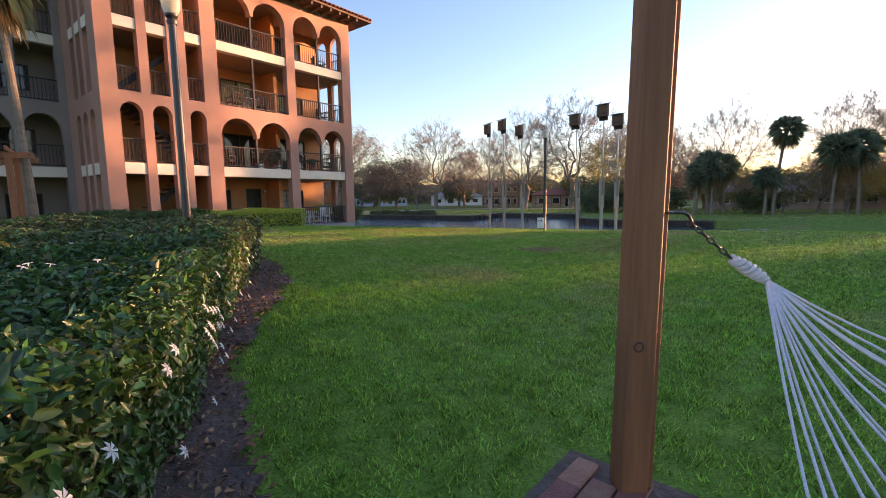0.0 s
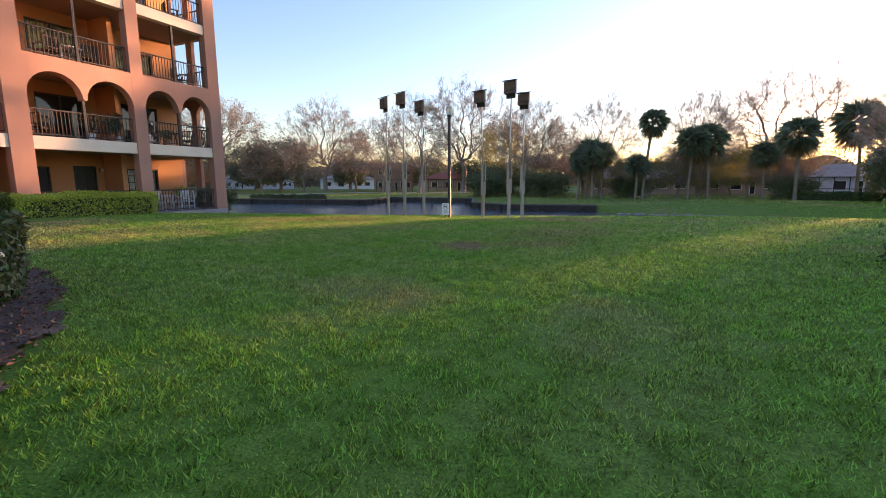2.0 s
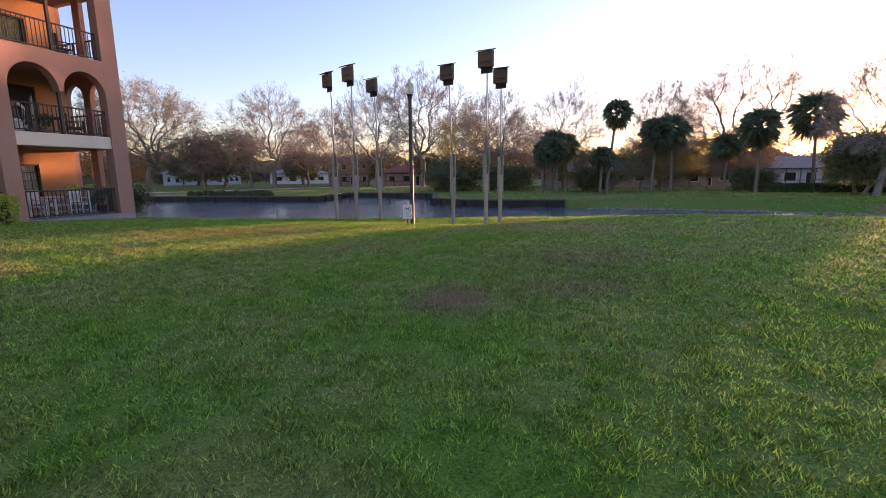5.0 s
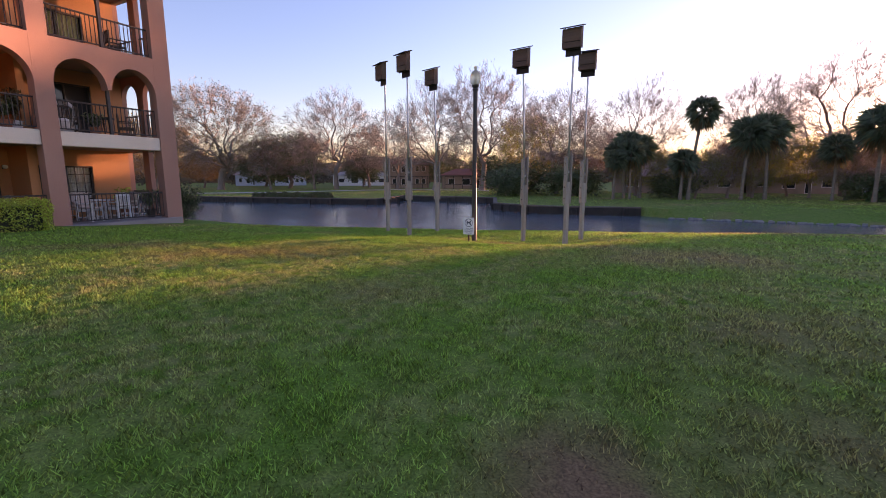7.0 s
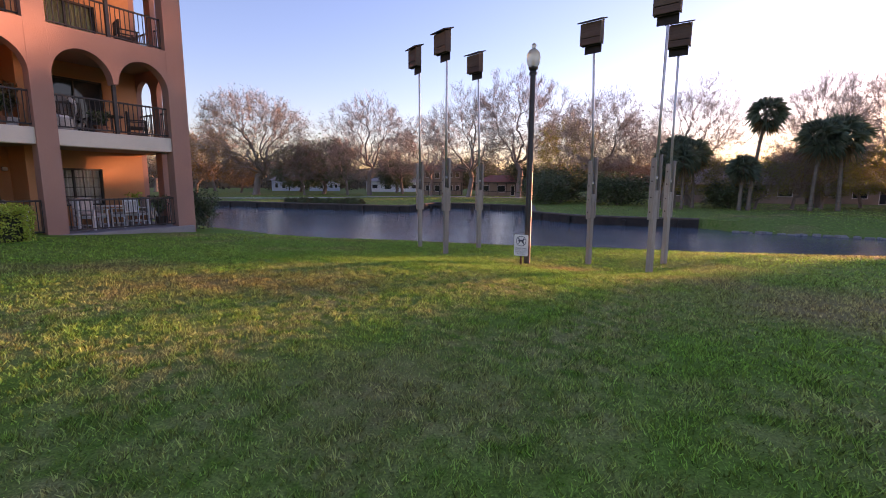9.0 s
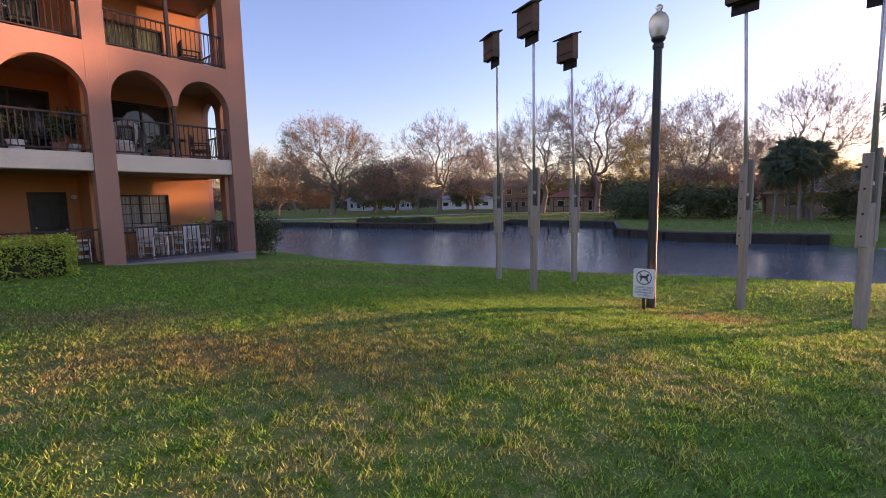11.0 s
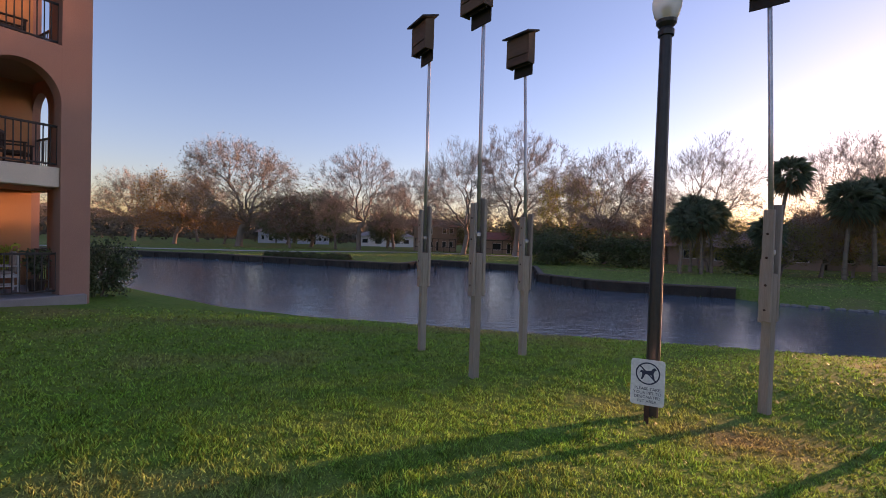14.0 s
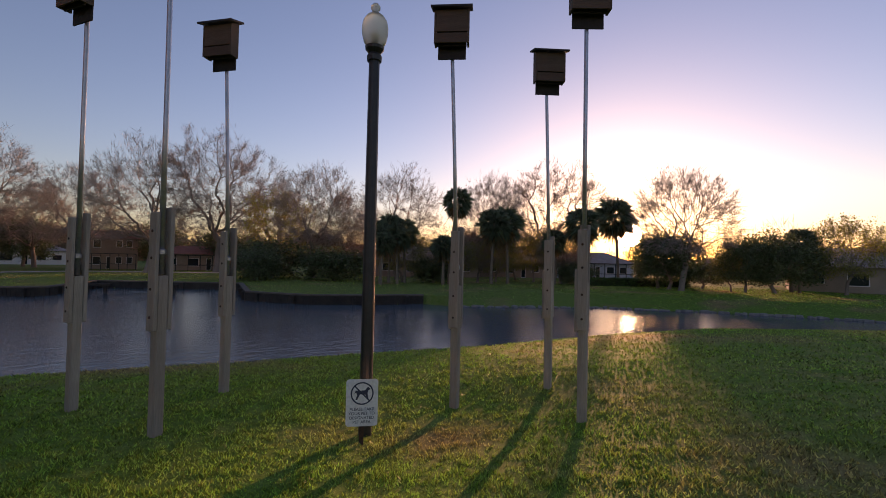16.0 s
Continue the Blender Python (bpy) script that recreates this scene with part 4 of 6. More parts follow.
def build_sign(x, y, yaw):
    z = gz(x, y)
    s = thing("pet_sign", pose(x, y, z, 0, 0, yaw), "white pet notice on a rusty stake before the lamp post", "sign")
    part("stake", Geo().box(-0.022, 0.022, 0.0, 0.012, -0.3, 0.62, 0.002), RUST, s)
    w, h, z0 = 0.30, 0.445, 0.18
    n, r, out = 5, 0.03, []
    for cx, cz, a0 in ((w / 2 - r, z0 + h - r, 0), (-w / 2 + r, z0 + h - r, 90), (-w / 2 + r, z0 + r, 180), (w / 2 - r, z0 + r, 270)):
        out += [(cx + r * math.cos(radians(a0 + 90 * k / n)), cz + r * math.sin(radians(a0 + 90 * k / n))) for k in range(n + 1)]
    part("plate", Geo().prism(out, -0.004, -0.001), SIGNWHITE, s)
    cz, R = z0 + 0.31, 0.108
    ring = Geo()
    k = 40
    for i in range(k):
        a, b2 = 2 * math.pi * i / k, 2 * math.pi * (i + 1) / k
        ring.add([(R * math.cos(a), -0.0055, cz + R * math.sin(a)), (R * math.cos(b2), -0.0055, cz + R * math.sin(b2)), ((R - 0.013) * math.cos(b2), -0.0055, cz + (R - 0.013) * math.sin(b2)), ((R - 0.013) * math.cos(a), -0.0055, cz + (R - 0.013) * math.sin(a))], [(0, 1, 2, 3)])
    part("ring", ring, SIGNBLUE, s, fix=False)
    bar = Geo().box(-R + 0.006, R - 0.006, -0.0058, -0.005, -0.006, 0.006)
    part("slash", bar, SIGNBLUE, s, m=pose(0, 0, cz, 0, 45, 0))
    # the animal as a plain outline shape
    dog = [(-0.075, 0.0), (-0.06, 0.03), (-0.03, 0.026), (0.028, 0.03), (0.045, 0.055), (0.06, 0.06), (0.078, 0.04), (0.058, 0.028), (0.05, 0.0), (0.062, -0.055), (0.046, -0.055), (0.03, -0.012), (-0.02, -0.008), (-0.045, -0.06), (-0.062, -0.06), (-0.048, -0.02), (-0.055, 0.008)]
    part("pictogram", Geo().prism([(a, b2 + cz) for a, b2 in dog], -0.0052, -0.0046), SIGNBLUE, s)
    for i, words in enumerate(("PLEASE TAKE", "YOUR PET TO", "DESIGNATED", "PET AREA")):
        flat_text(words, 0.039, pose(0, -0.0052, z0 + 0.16 - 0.04 * i, 90, 0, 0), s, SIGNBLUE)


build_sign(4.09, 19.09, -33.0)


# ---- trees ----
def tree_geo(seed, h, spread, trunk=0.24, r0=0.28, limbs=4, ends=520):
    """A branching tree that fills a rounded crown: a trunk, limbs that fork towards clusters of crown points, twigs."""
    rng = np.random.default_rng(seed)
    w, hc = h * 0.42 * spread, h * (1 - trunk) * 0.54
    mid = np.array((0, 0, h - hc))
    p = rng.normal(size=(ends * 3, 3))
    p /= np.linalg.norm(p, axis=1, keepdims=True)
    lump = 0.96 + 0.07 * np.sin(p[:, 0] * 4.3 + seed) + 0.06 * np.sin(p[:, 1] * 5.1 + 2 * seed) + 0.06 * np.sin(p[:, 2] * 6 + seed)
    p = p * (rng.uniform(0.06, 1, (len(p), 1)) ** 0.30) * lump[:, None]
    p = mid + p * np.array((w, w, hc))
    low = h * trunk * (1.0 + 0.5 * (1 - np.minimum(1, np.hypot(p[:, 0], p[:, 1]) / w)))
    p = p[p[:, 2] > low][:ends]
    wood, tips = Geo(), []

    def limb(a, b, ra, rb, sides, sag):
        d = b - a
        L = np.linalg.norm(d)
        if sides == 3:
            wood.tube([a, a + d * 0.5 + rng.normal(size=3) * L * sag, b], [ra, (ra + rb) / 2, rb], 3, caps=False)
            return
        k1 = a + d * 0.35 + rng.normal(size=3) * L * sag
        k2 = a + d * 0.7 + rng.normal(size=3) * L * sag
        wood.tube([a, k1, k2, b], [ra, ra * 0.9 + rb * 0.1, (ra + rb) / 2, rb], sides, caps=False)

    def radius(n):
        return max(r0 * 0.9 * (n / ends) ** 0.5, 0.015)

    def grow(node, pts, depth):
        n = len(pts)
        if n <= 1:
            wood.tube([node, pts[0]], [radius(1), 0.008], 3, caps=False)
            tips.append((node + pts[0]) / 2)
            tips.append(pts[0])
            return
        c = pts.mean(axis=0)
        f = rng.uniform(0.24, 0.40) if depth else 0.10
        nxt = node + (c - node) * f + rng.normal(size=3) * np.linalg.norm(c - node) * 0.07
        limb(node, nxt, radius(n) * 1.08, radius(n), 6 if depth < 3 else 4 if n > 30 else 3, 0.05)
        if n < 9:
            tips.append(nxt)
        k = limbs if depth == 0 else (3 if (n > 6 and rng.uniform() < 0.3) else 2)
        k = min(k, n)
        d = pts - nxt
        d = d / (np.linalg.norm(d, axis=1, keepdims=True) + 1e-6)
        cen = d[rng.choice(n, k, replace=False)]
        for _ in range(4):
            lab = np.argmax(d @ cen.T, axis=1)
            cen = np.array([d[lab == i].mean(axis=0) if (lab == i).any() else cen[i] for i in range(k)])
        for i in range(k):
            q = pts[lab == i]
            if len(q) == n and n > 1:
                grow(nxt, q[: n // 2], depth + 1)
                grow(nxt, q[n // 2:], depth + 1)
            elif len(q):
                grow(nxt, q, depth + 1)

    lean = np.array((rng.uniform(-0.04, 0.04) * h, rng.uniform(-0.04, 0.04) * h, h * trunk))
    wood.tube([(0, 0, -0.25), (lean[0] * 0.1, lean[1] * 0.1, h * trunk * 0.12), (lean[0] * 0.5, lean[1] * 0.4, h * trunk * 0.5), tuple(lean)], [r0 * 1.5, r0 * 1.08, r0 * 0.98, r0 * 0.95], 9, caps=False)
    grow(lean, p, 0)
    return wood, np.array(tips)


def make_tree(name, seed, h, spread, leaf_mat, leaf_n, leaf_size, label, cloud=0.35, category="tree", twigs=0, **kw):
    wood, tips = tree_geo(seed, h, spread, **kw)
    t = thing(name, pose(0, 0, 0), label, category)
    part("trunk", wood, BARK, t, fix=False, smooth=True)
    rng = np.random.default_rng(seed)
    if twigs:
        mid = np.array((0, 0, h * 0.42))
        b0 = tips[rng.integers(0, len(tips), twigs)] + rng.normal(size=(twigs, 3)) * 0.16
        d = (b0 - mid) / np.linalg.norm(b0 - mid, axis=1, keepdims=True) * 0.8 + rng.normal(size=(twigs, 3)) * 0.5
        d[:, 2] += 0.15
        d /= np.linalg.norm(d, axis=1, keepdims=True)
        sd = np.cross(d, rng.normal(size=(twigs, 3)))
        sd /= np.linalg.norm(sd, axis=1, keepdims=True)
        ln = rng.uniform(0.35, 0.95, (twigs, 1))
        v = np.stack([b0 - sd * 0.019, b0 + sd * 0.019, b0 + d * ln], axis=1).reshape(-1, 3)
        part("twig_haze", quick_mesh("twig_haze", v, np.arange(3 * twigs).reshape(-1, 3), TWIG), None, t, "haze of fine bare twigs")
    if leaf_n:
        c = tips[rng.integers(0, len(tips), leaf_n)] + rng.normal(size=(leaf_n, 3)) * cloud
        nrm = rng.normal(size=(leaf_n, 3))
        nrm[:, 2] += 0.6
        nrm /= np.linalg.norm(nrm, axis=1, keepdims=True)
        s = leaf_size * rng.uniform(0.6, 1.4, leaf_n)
        part("crown", leaf_mesh("crown", c, nrm, s, s * 0.7, leaf_mat, rng), None, t)
    return t


PROTO = {}


def plant(key, maker, x, y, h, turn=0, wide=1.0, z=None, label=""):
    """The first of a kind is built where it stands; the others are copies."""
    z = gz(x, y) if z is None else z
    if key not in PROTO:
        t, h0 = maker()
        PROTO[key] = (t, h0)
        t.matrix_basis = pose(x, y, z, 0, 0, turn)
        t.scale = (1, 1, 1)
        s = h / h0
        t.matrix_basis = pose(x, y, z, 0, 0, turn) @ Matrix.Diagonal((s * wide, s * wide, s, 1))
        return t
    t, h0 = PROTO[key]
    keep = t.scale.copy()
    t.scale = (1, 1, 1)
    s = h / h0
    c = copy_thing(t, pose(x, y, z, 0, 0, turn) @ Matrix.Diagonal((s * wide, s * wide, s, 1)))
    t.scale = keep
    if label:
        c["label"] = label
    return c


MAKERS = {
    "oak": lambda: (make_tree("oak_tree", 3, 18, 1.3, LEAF_OAK, 13000, 0.19, "broad oak with thin brown-green autumn leaves on the far lawn", cloud=0.35, ends=1100, r0=0.5, limbs=6, trunk=0.17, twigs=14000), 18),
    "bare_a": lambda: (make_tree("bare_tree", 7, 17, 1.05, LEAF_BARE, 1600, 0.12, "tall bare winter tree with fine twigs on the far bank", cloud=0.22, ends=900, r0=0.34, limbs=5, trunk=0.22, twigs=11000), 17),
    "bare_b": lambda: (make_tree("bare_tree", 19, 17, 1.2, LEAF_BARE, 1600, 0.12, "bare winter tree with a wide twiggy crown", cloud=0.22, ends=900, r0=0.36, limbs=6, trunk=0.18, twigs=11000), 17),
    "bare_c": lambda: (make_tree("bare_tree", 42, 15, 0.95, LEAF_BARE, 1500, 0.12, "slim bare winter tree with upright limbs", cloud=0.22, ends=800, r0=0.28, limbs=5, trunk=0.2, twigs=10000), 15),
    "yellow": lambda: (make_tree("yellow_tree", 11, 14, 1.15, LEAF_YEL, 8500, 0.23, "tree with thinning yellow-green leaves behind the pond", cloud=0.35, ends=450, r0=0.26, limbs=5, trunk=0.16, twigs=4000), 14),
    "russet": lambda: (make_tree("russet_tree", 23, 12, 1.15, LEAF_RED, 5000, 0.17, "tree with sparse russet leaves", cloud=0.3, ends=450, r0=0.24, limbs=5, trunk=0.18, twigs=5000), 12),
    "orange": lambda: (make_tree("orange_tree", 29, 13, 1.3, LEAF_ORANGE, 8000, 0.24, "low spreading tree with orange autumn leaves", cloud=0.45, ends=420, r0=0.32, limbs=6, trunk=0.14, twigs=3000), 13),
    "dark": lambda: (make_tree("evergreen_tree", 31, 11, 1.25, LEAF_DARK, 9000, 0.34, "dense dark evergreen tree with a rounded crown", cloud=0.5, ends=260, r0=0.3, limbs=5, trunk=0.12), 11),
    "shrub": lambda: (make_tree("evergreen_shrub", 37, 4, 1.4, LEAF_DARK, 5000, 0.2, "dark leafy shrub on the far bank", cloud=0.3, ends=140, r0=0.1, limbs=6, trunk=0.08), 4),
}


def palm_proto(seed, h, lean, crown=1.5, skirt=True):
    rng = random.Random(seed)
    t = thing("palm_tree", pose(0, 0, 0), "sabal palm with a round head of fan leaves", "palm tree")
    tk = Geo()
    pts = [Vector((lean * (k / 10) ** 1.6, 0, h * k / 10)) for k in range(11)]
    pts[0].z = -0.3
    tk.tube(pts, [0.24, 0.19, 0.17, 0.165, 0.16, 0.16, 0.155, 0.155, 0.16, 0.18, 0.16], 10)
    part("trunk", tk, PALMBARK, t)
    top = pts[-1]
    for name, mat, n, lo, hi in (("crown", PALMLEAF, 58, -1.2, 1.4), ("dead_skirt", PALMDEAD, 14 if skirt else 4, -1.45, -1.0)):
        g = Geo()
        for k in range(n):
            az, el = 2.39996 * k + rng.uniform(-0.25, 0.25), lo + (hi - lo) * ((k + 0.5) / n) ** 0.85
            d = Vector((math.cos(az) * math.cos(el), math.sin(az) * math.cos(el), math.sin(el)))
            s = d.cross(Vector((0, 0, 1))).normalized()
            twist = rng.uniform(-1.3, 1.3)
            s = s * math.cos(twist) + s.cross(d) * math.sin(twist)
            u = s.cross(d)
            stem = crown * rng.uniform(0.42, 0.62)
            L = crown * rng.uniform(0.52, 0.70)
            b0 = top + d * stem - Vector((0, 0, 0.08 * stem))
            g.tube([top, b0], [0.022, 0.014], 3, caps=False)
            m = 15
            for i in range(m):
                a = (i / (m - 1) - 0.5) * 3.3 + rng.uniform(-0.06, 0.06)
                e = (d * math.cos(a) + s * math.sin(a))
                l2 = L * (0.72 + 0.28 * math.cos(a)) * rng.uniform(0.85, 1.1)
                w = s * math.cos(a) - d * math.sin(a)
                mid = b0 + e * l2 * 0.5 + u * 0.05 * L
                end = b0 + e * l2 - Vector((0, 0, rng.uniform(0.08, 0.45) * l2))
                g.add([b0, mid + w * 0.034 * L, end, mid - w * 0.034 * L], [(0, 1, 2), (0, 2, 3)])
        part(name, g, mat, t, fix=False)
    return t, h


MAKERS["palm_tall"] = lambda: palm_proto(5, 9.5, 0.8, 1.8)
MAKERS["palm_mid"] = lambda: palm_proto(6, 7.0, 0.4, 2.1)
MAKERS["palm_big"] = lambda: palm_proto(9, 8.6, 0.7, 2.6)
MAKERS["palm_low"] = lambda: palm_proto(8, 4.2, 0.1, 1.5, False)

TREES = [
    ("oak", -27.2, 106.5, 21.3, 0, 1.1), ("bare_a", -3.9, 102.7, 20.0, 20, 1.1), ("bare_b", -8.4, 104, 12.5, 70, 0.9), ("dark", -14.8, 114, 13.0, 0, 1.2),
    ("russet", -17, 104, 11.5, 40, 1.0), ("bare_c", 8.4, 100, 16.0, 0, 1.1), ("dark", 1.6, 123, 10, 120, 1.0), ("bare_b", 14.6, 91, 19.5, 200, 1.0), ("bare_a", 23.4, 89.5, 22.5, 150, 1.05),
    ("yellow", 27.3, 76, 13, 0, 0.8), ("russet", 33.0, 70, 12.5, 200, 0.8), ("bare_c", 29.5, 70, 15.5, 90, 1.0), ("shrub", 24.0, 70, 5.2, 0, 1.5), ("shrub", 28.5, 62.5, 4.2, 90, 1.5), ("shrub", 20.5, 66, 4.0, 200, 1.3),
    ("bare_b", 36.5, 61, 15.2, 310, 0.85), ("bare_c", 46.7, 54, 14.5, 30, 0.9), ("bare_a", 58.4, 52.5, 17.4, 250, 1.3), ("yellow", 50.5, 50, 7.2, 80, 1.0),
    ("bare_c", 49.4, 31.6, 12.6, 200, 1.15), ("dark", 50.6, 33.2, 6.6, 0, 0.95), ("dark", 52.5, 35.0, 6.4, 210, 0.95), ("yellow", 53.5, 28.3, 4.2, 20, 1.0), ("oak", 49.5, 45.3, 7.6, 60, 0.9), ("russet", 53.5, 47.5, 7.4, 120, 1.1), ("dark", 60, 24.5, 5.6, 60, 1.2), ("yellow", 59.5, 20.2, 8.2, 200, 0.9),
    ("yellow", 34.2, 57.0, 6.6, 50, 1.2), ("yellow", 38.5, 53.0, 5.8, 160, 1.3), ("russet", 41.8, 52.0, 6.8, 90, 1.2), ("yellow", 44.6, 51.5, 6.2, 240, 1.1), ("shrub", 36.6, 54.2, 3.2, 30, 1.5), ("shrub", 49.5, 43.2, 2.8, 120, 1.5),
    ("orange", -41, 111, 15.5, 0, 1.0), ("oak", -57, 127, 16.5, 100, 1.0), ("orange", -36, 124, 9, 100, 1.1), ("bare_b", -48, 140, 17, 40, 1.0),
    ("dark", 18, 112, 9, 30, 1.4), ("dark", 30, 104, 8, 200, 1.4), ("dark", 40, 90, 8, 20, 1.3), ("bare_a", 33, 92, 17, 70, 1.0), ("bare_c", 3, 118, 15, 70, 1.2), ("dark", -24, 134, 9, 0, 1.6), ("russet", 41, 74, 11, 10, 1.0),
    # the evergreen at (55, 25) is added to keep low sun off the near hedge
    ("yellow", 52.5, 54.5, 7.5, 0, 1.1), ("dark", 53.0, 27.0, 5.8, 40, 0.85), ("dark", 55.0, 25.0, 6.4, 140, 1.05), ("dark", 72, 16, 6.5, 150, 1.5), ("dark", 58, 66, 8, 100, 1.4), ("dark", 57, 32, 3.4, 0, 1.4),
]
for key, x, y, h, turn, wide in TREES:
    plant(key, MAKERS[key], x, y, h, turn, wide)
PALMS = [
    ("palm_tall", 36.0, 50.9, 9.3, -20), ("palm_low", 35.2, 51.1, 4.2, 0), ("palm_mid", 40.7, 48.9, 6.9, 0), ("palm_mid", 43.1, 48.4, 7.2, 120), ("palm_mid", 46.6, 44.3, 5.2, 60), ("palm_mid", 47.7, 41.4, 7.0, 200),
    ("palm_mid", 28.6, 53.4, 4.4, 20), ("palm_mid", 30.4, 53.0, 5.2, 90), ("palm_mid", 33.0, 55.0, 5.8, 170), ("palm_mid", 31.8, 56.4, 6.2, 250), ("palm_mid", 30.0, 55.6, 5.2, 300), ("palm_big", 55.6, 41.0, 8.6, 65), ("palm_mid", 58.4, 23.6, 5.2, 0),
]
for key, x, y, h, turn in PALMS:
    plant(key, MAKERS[key], x, y, h, turn)


# ---- hedges ----
def inside_poly(xy, poly):
    r = np.zeros(len(xy), dtype=bool)
    for (ax, ay), (bx, by) in zip(poly, poly[1:] + poly[:1]):
        c = (ay > xy[:, 1]) != (by > xy[:, 1])
        with np.errstate(divide="ignore", invalid="ignore"):
            r ^= c & (xy[:, 0] < ax + (xy[:, 1] - ay) * (bx - ax) / (by - ay))
    return r


def hedge(poly, z1, density, size, material, label, seed, top_wave=0.05, sides=None, layers=0.16, second=None, near=None):
    """A clipped hedge on a plan outline: solid core, near-black for the shade among twigs, and a coat of leaves.
    density: leaves per square metre.
    """
    rng = np.random.default_rng(seed)
    cx, cy = np.mean([p[0] for p in poly]), np.mean([p[1] for p in poly])
    z0 = min(gz(*p) for p in poly)
    t = thing("hedge", pose(cx, cy, z0), label, "hedge")
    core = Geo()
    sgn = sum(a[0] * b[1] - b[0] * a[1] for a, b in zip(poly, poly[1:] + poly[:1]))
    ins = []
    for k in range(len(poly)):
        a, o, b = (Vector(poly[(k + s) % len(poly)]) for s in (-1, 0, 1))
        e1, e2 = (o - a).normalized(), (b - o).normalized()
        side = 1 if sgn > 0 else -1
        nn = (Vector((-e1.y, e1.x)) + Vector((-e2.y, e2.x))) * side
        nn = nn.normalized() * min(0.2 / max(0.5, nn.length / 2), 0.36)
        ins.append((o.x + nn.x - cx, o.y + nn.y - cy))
    # solid block whose dark colour stands in for shade deep in the hedge
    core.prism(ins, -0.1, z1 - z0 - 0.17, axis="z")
    part("core", core, HEDGE_GAP_SHADE, t)
    P, N = [], []
    lo, hi = np.min(poly, axis=0), np.max(poly, axis=0)
    area = (hi - lo).prod()
    xy = rng.uniform(lo, hi, size=(int(area * density), 2))
    xy = xy[inside_poly(xy, poly)]
    w = np.sin(xy[:, 0] * 2.1 + xy[:, 1] * 1.3) + np.sin(xy[:, 1] * 3.4 - xy[:, 0] * 1.1)
    P.append(np.column_stack([xy, z1 + w * top_wave - np.abs(rng.normal(size=len(xy))) * layers * 0.6 + rng.uniform(0, 0.04, len(xy))]))
    N.append(np.tile((0, 0, 1.0), (len(xy), 1)))
    for k, (a, b) in enumerate(zip(poly, poly[1:] + poly[:1])):
        if sides is not None and k not in sides:
            continue
        a, b = np.array(a), np.array(b)
        e = b - a
        L = np.linalg.norm(e)
        n = np.array((e[1], -e[0])) / L * (1 if sgn > 0 else -1)
        m = int(L * (z1 - z0) * density * 1.3)
        s, zz = rng.uniform(0, 1, m), rng.uniform(0.02, 1, m)
        w = np.sin(s * L * 3.1) * np.sin(zz * 5 + s * L) * 0.05
        q = a + s[:, None] * e + n * (w - np.abs(rng.normal(size=m)) * layers * 0.7 - 0.10 * (zz > 0.9) - 0.10 * (1 - zz))[:, None]
        P.append(np.column_stack([q, z0 + zz * (z1 - z0)]))
        N.append(np.column_stack([np.tile(n, (m, 1)), np.full(m, 0.3)]))
    P, N = np.concatenate(P), np.concatenate(N)
    N = N + rng.normal(size=N.shape) * 0.45
    N /= np.linalg.norm(N, axis=1, keepdims=True)
    s = size * rng.uniform(0.6, 1.35, len(P))
    make = leaf_mesh
    if near is not None:
        far = np.hypot(P[:, 0] - near[0], P[:, 1] - near[1])
        keep = np.clip(2.3 / far, 0.14, 1.0)
        pick = rng.uniform(size=len(P)) < keep
        P, N, s = P[pick], N[pick], (s / np.sqrt(keep))[pick]
        make = fine_leaf_mesh
    P = P - np.array((cx, cy, z0))
    if second is not None:
        mat2, test = second
        pick = test(P + np.array((cx, cy, z0)), rng)
        part("bronzed_leaves", make("leaves", P[pick], N[pick], s[pick], s[pick] * 0.45, mat2, rng), None, t, "clipped leaves tinted bronze-green for warm sunlight")
        P, N, s = P[~pick], N[~pick], s[~pick]
    part("leaves", make("leaves", P, N, s, s * 0.44, material, rng), None, t)
    return t


HEDGE_A = [(-0.28, 0.35), (-0.68, 1.6), (-1.02, 2.35), (-1.47, 3.4), (-2.48, 6.3), (-2.84, 7.3), (-3.4, 8.0), (-10.4, 10.6), (-11.0, 6.0), (-4.0, -1.2), (-1.2, -1.0)]
# bronze share grows with distance: warm sun on the hedge put into leaf colour
ha = hedge(HEDGE_A, 1.10, 3300, 0.047, HEDGELEAF, "long clipped jasmine hedge with dark leaves and white flowers", 1, sides=(0, 1, 2, 3, 4, 5, 6, 9, 10), near=(0.3, 0.6),
           second=(HEDGEBROWN, lambda p, r: r.uniform(size=len(p)) < np.interp(np.hypot(p[:, 0] - 0.4, p[:, 1]), [4.0, 6.0, 9], [0.08, 0.7, 0.75])))


def flower_mesh():
    g = Geo()
    for k in range(7):
        a = 2 * math.pi * k / 7
        d, s = Vector((math.cos(a), math.sin(a), 0)), Vector((-math.sin(a), math.cos(a), 0))
        g.add([(0, 0, 0), d * 0.018 + s * 0.006 + Vector((0, 0, 0.004)), d * 0.034 - Vector((0, 0, 0.003)), d * 0.018 - s * 0.006 + Vector((0, 0, 0.004))], [(0, 1, 2), (0, 2, 3)])
    g.tube([(0, 0, -0.02), (0, 0, 0.004)], [0.002, 0.004], 5)
    return g.mesh("flower", PETAL, fix=False)


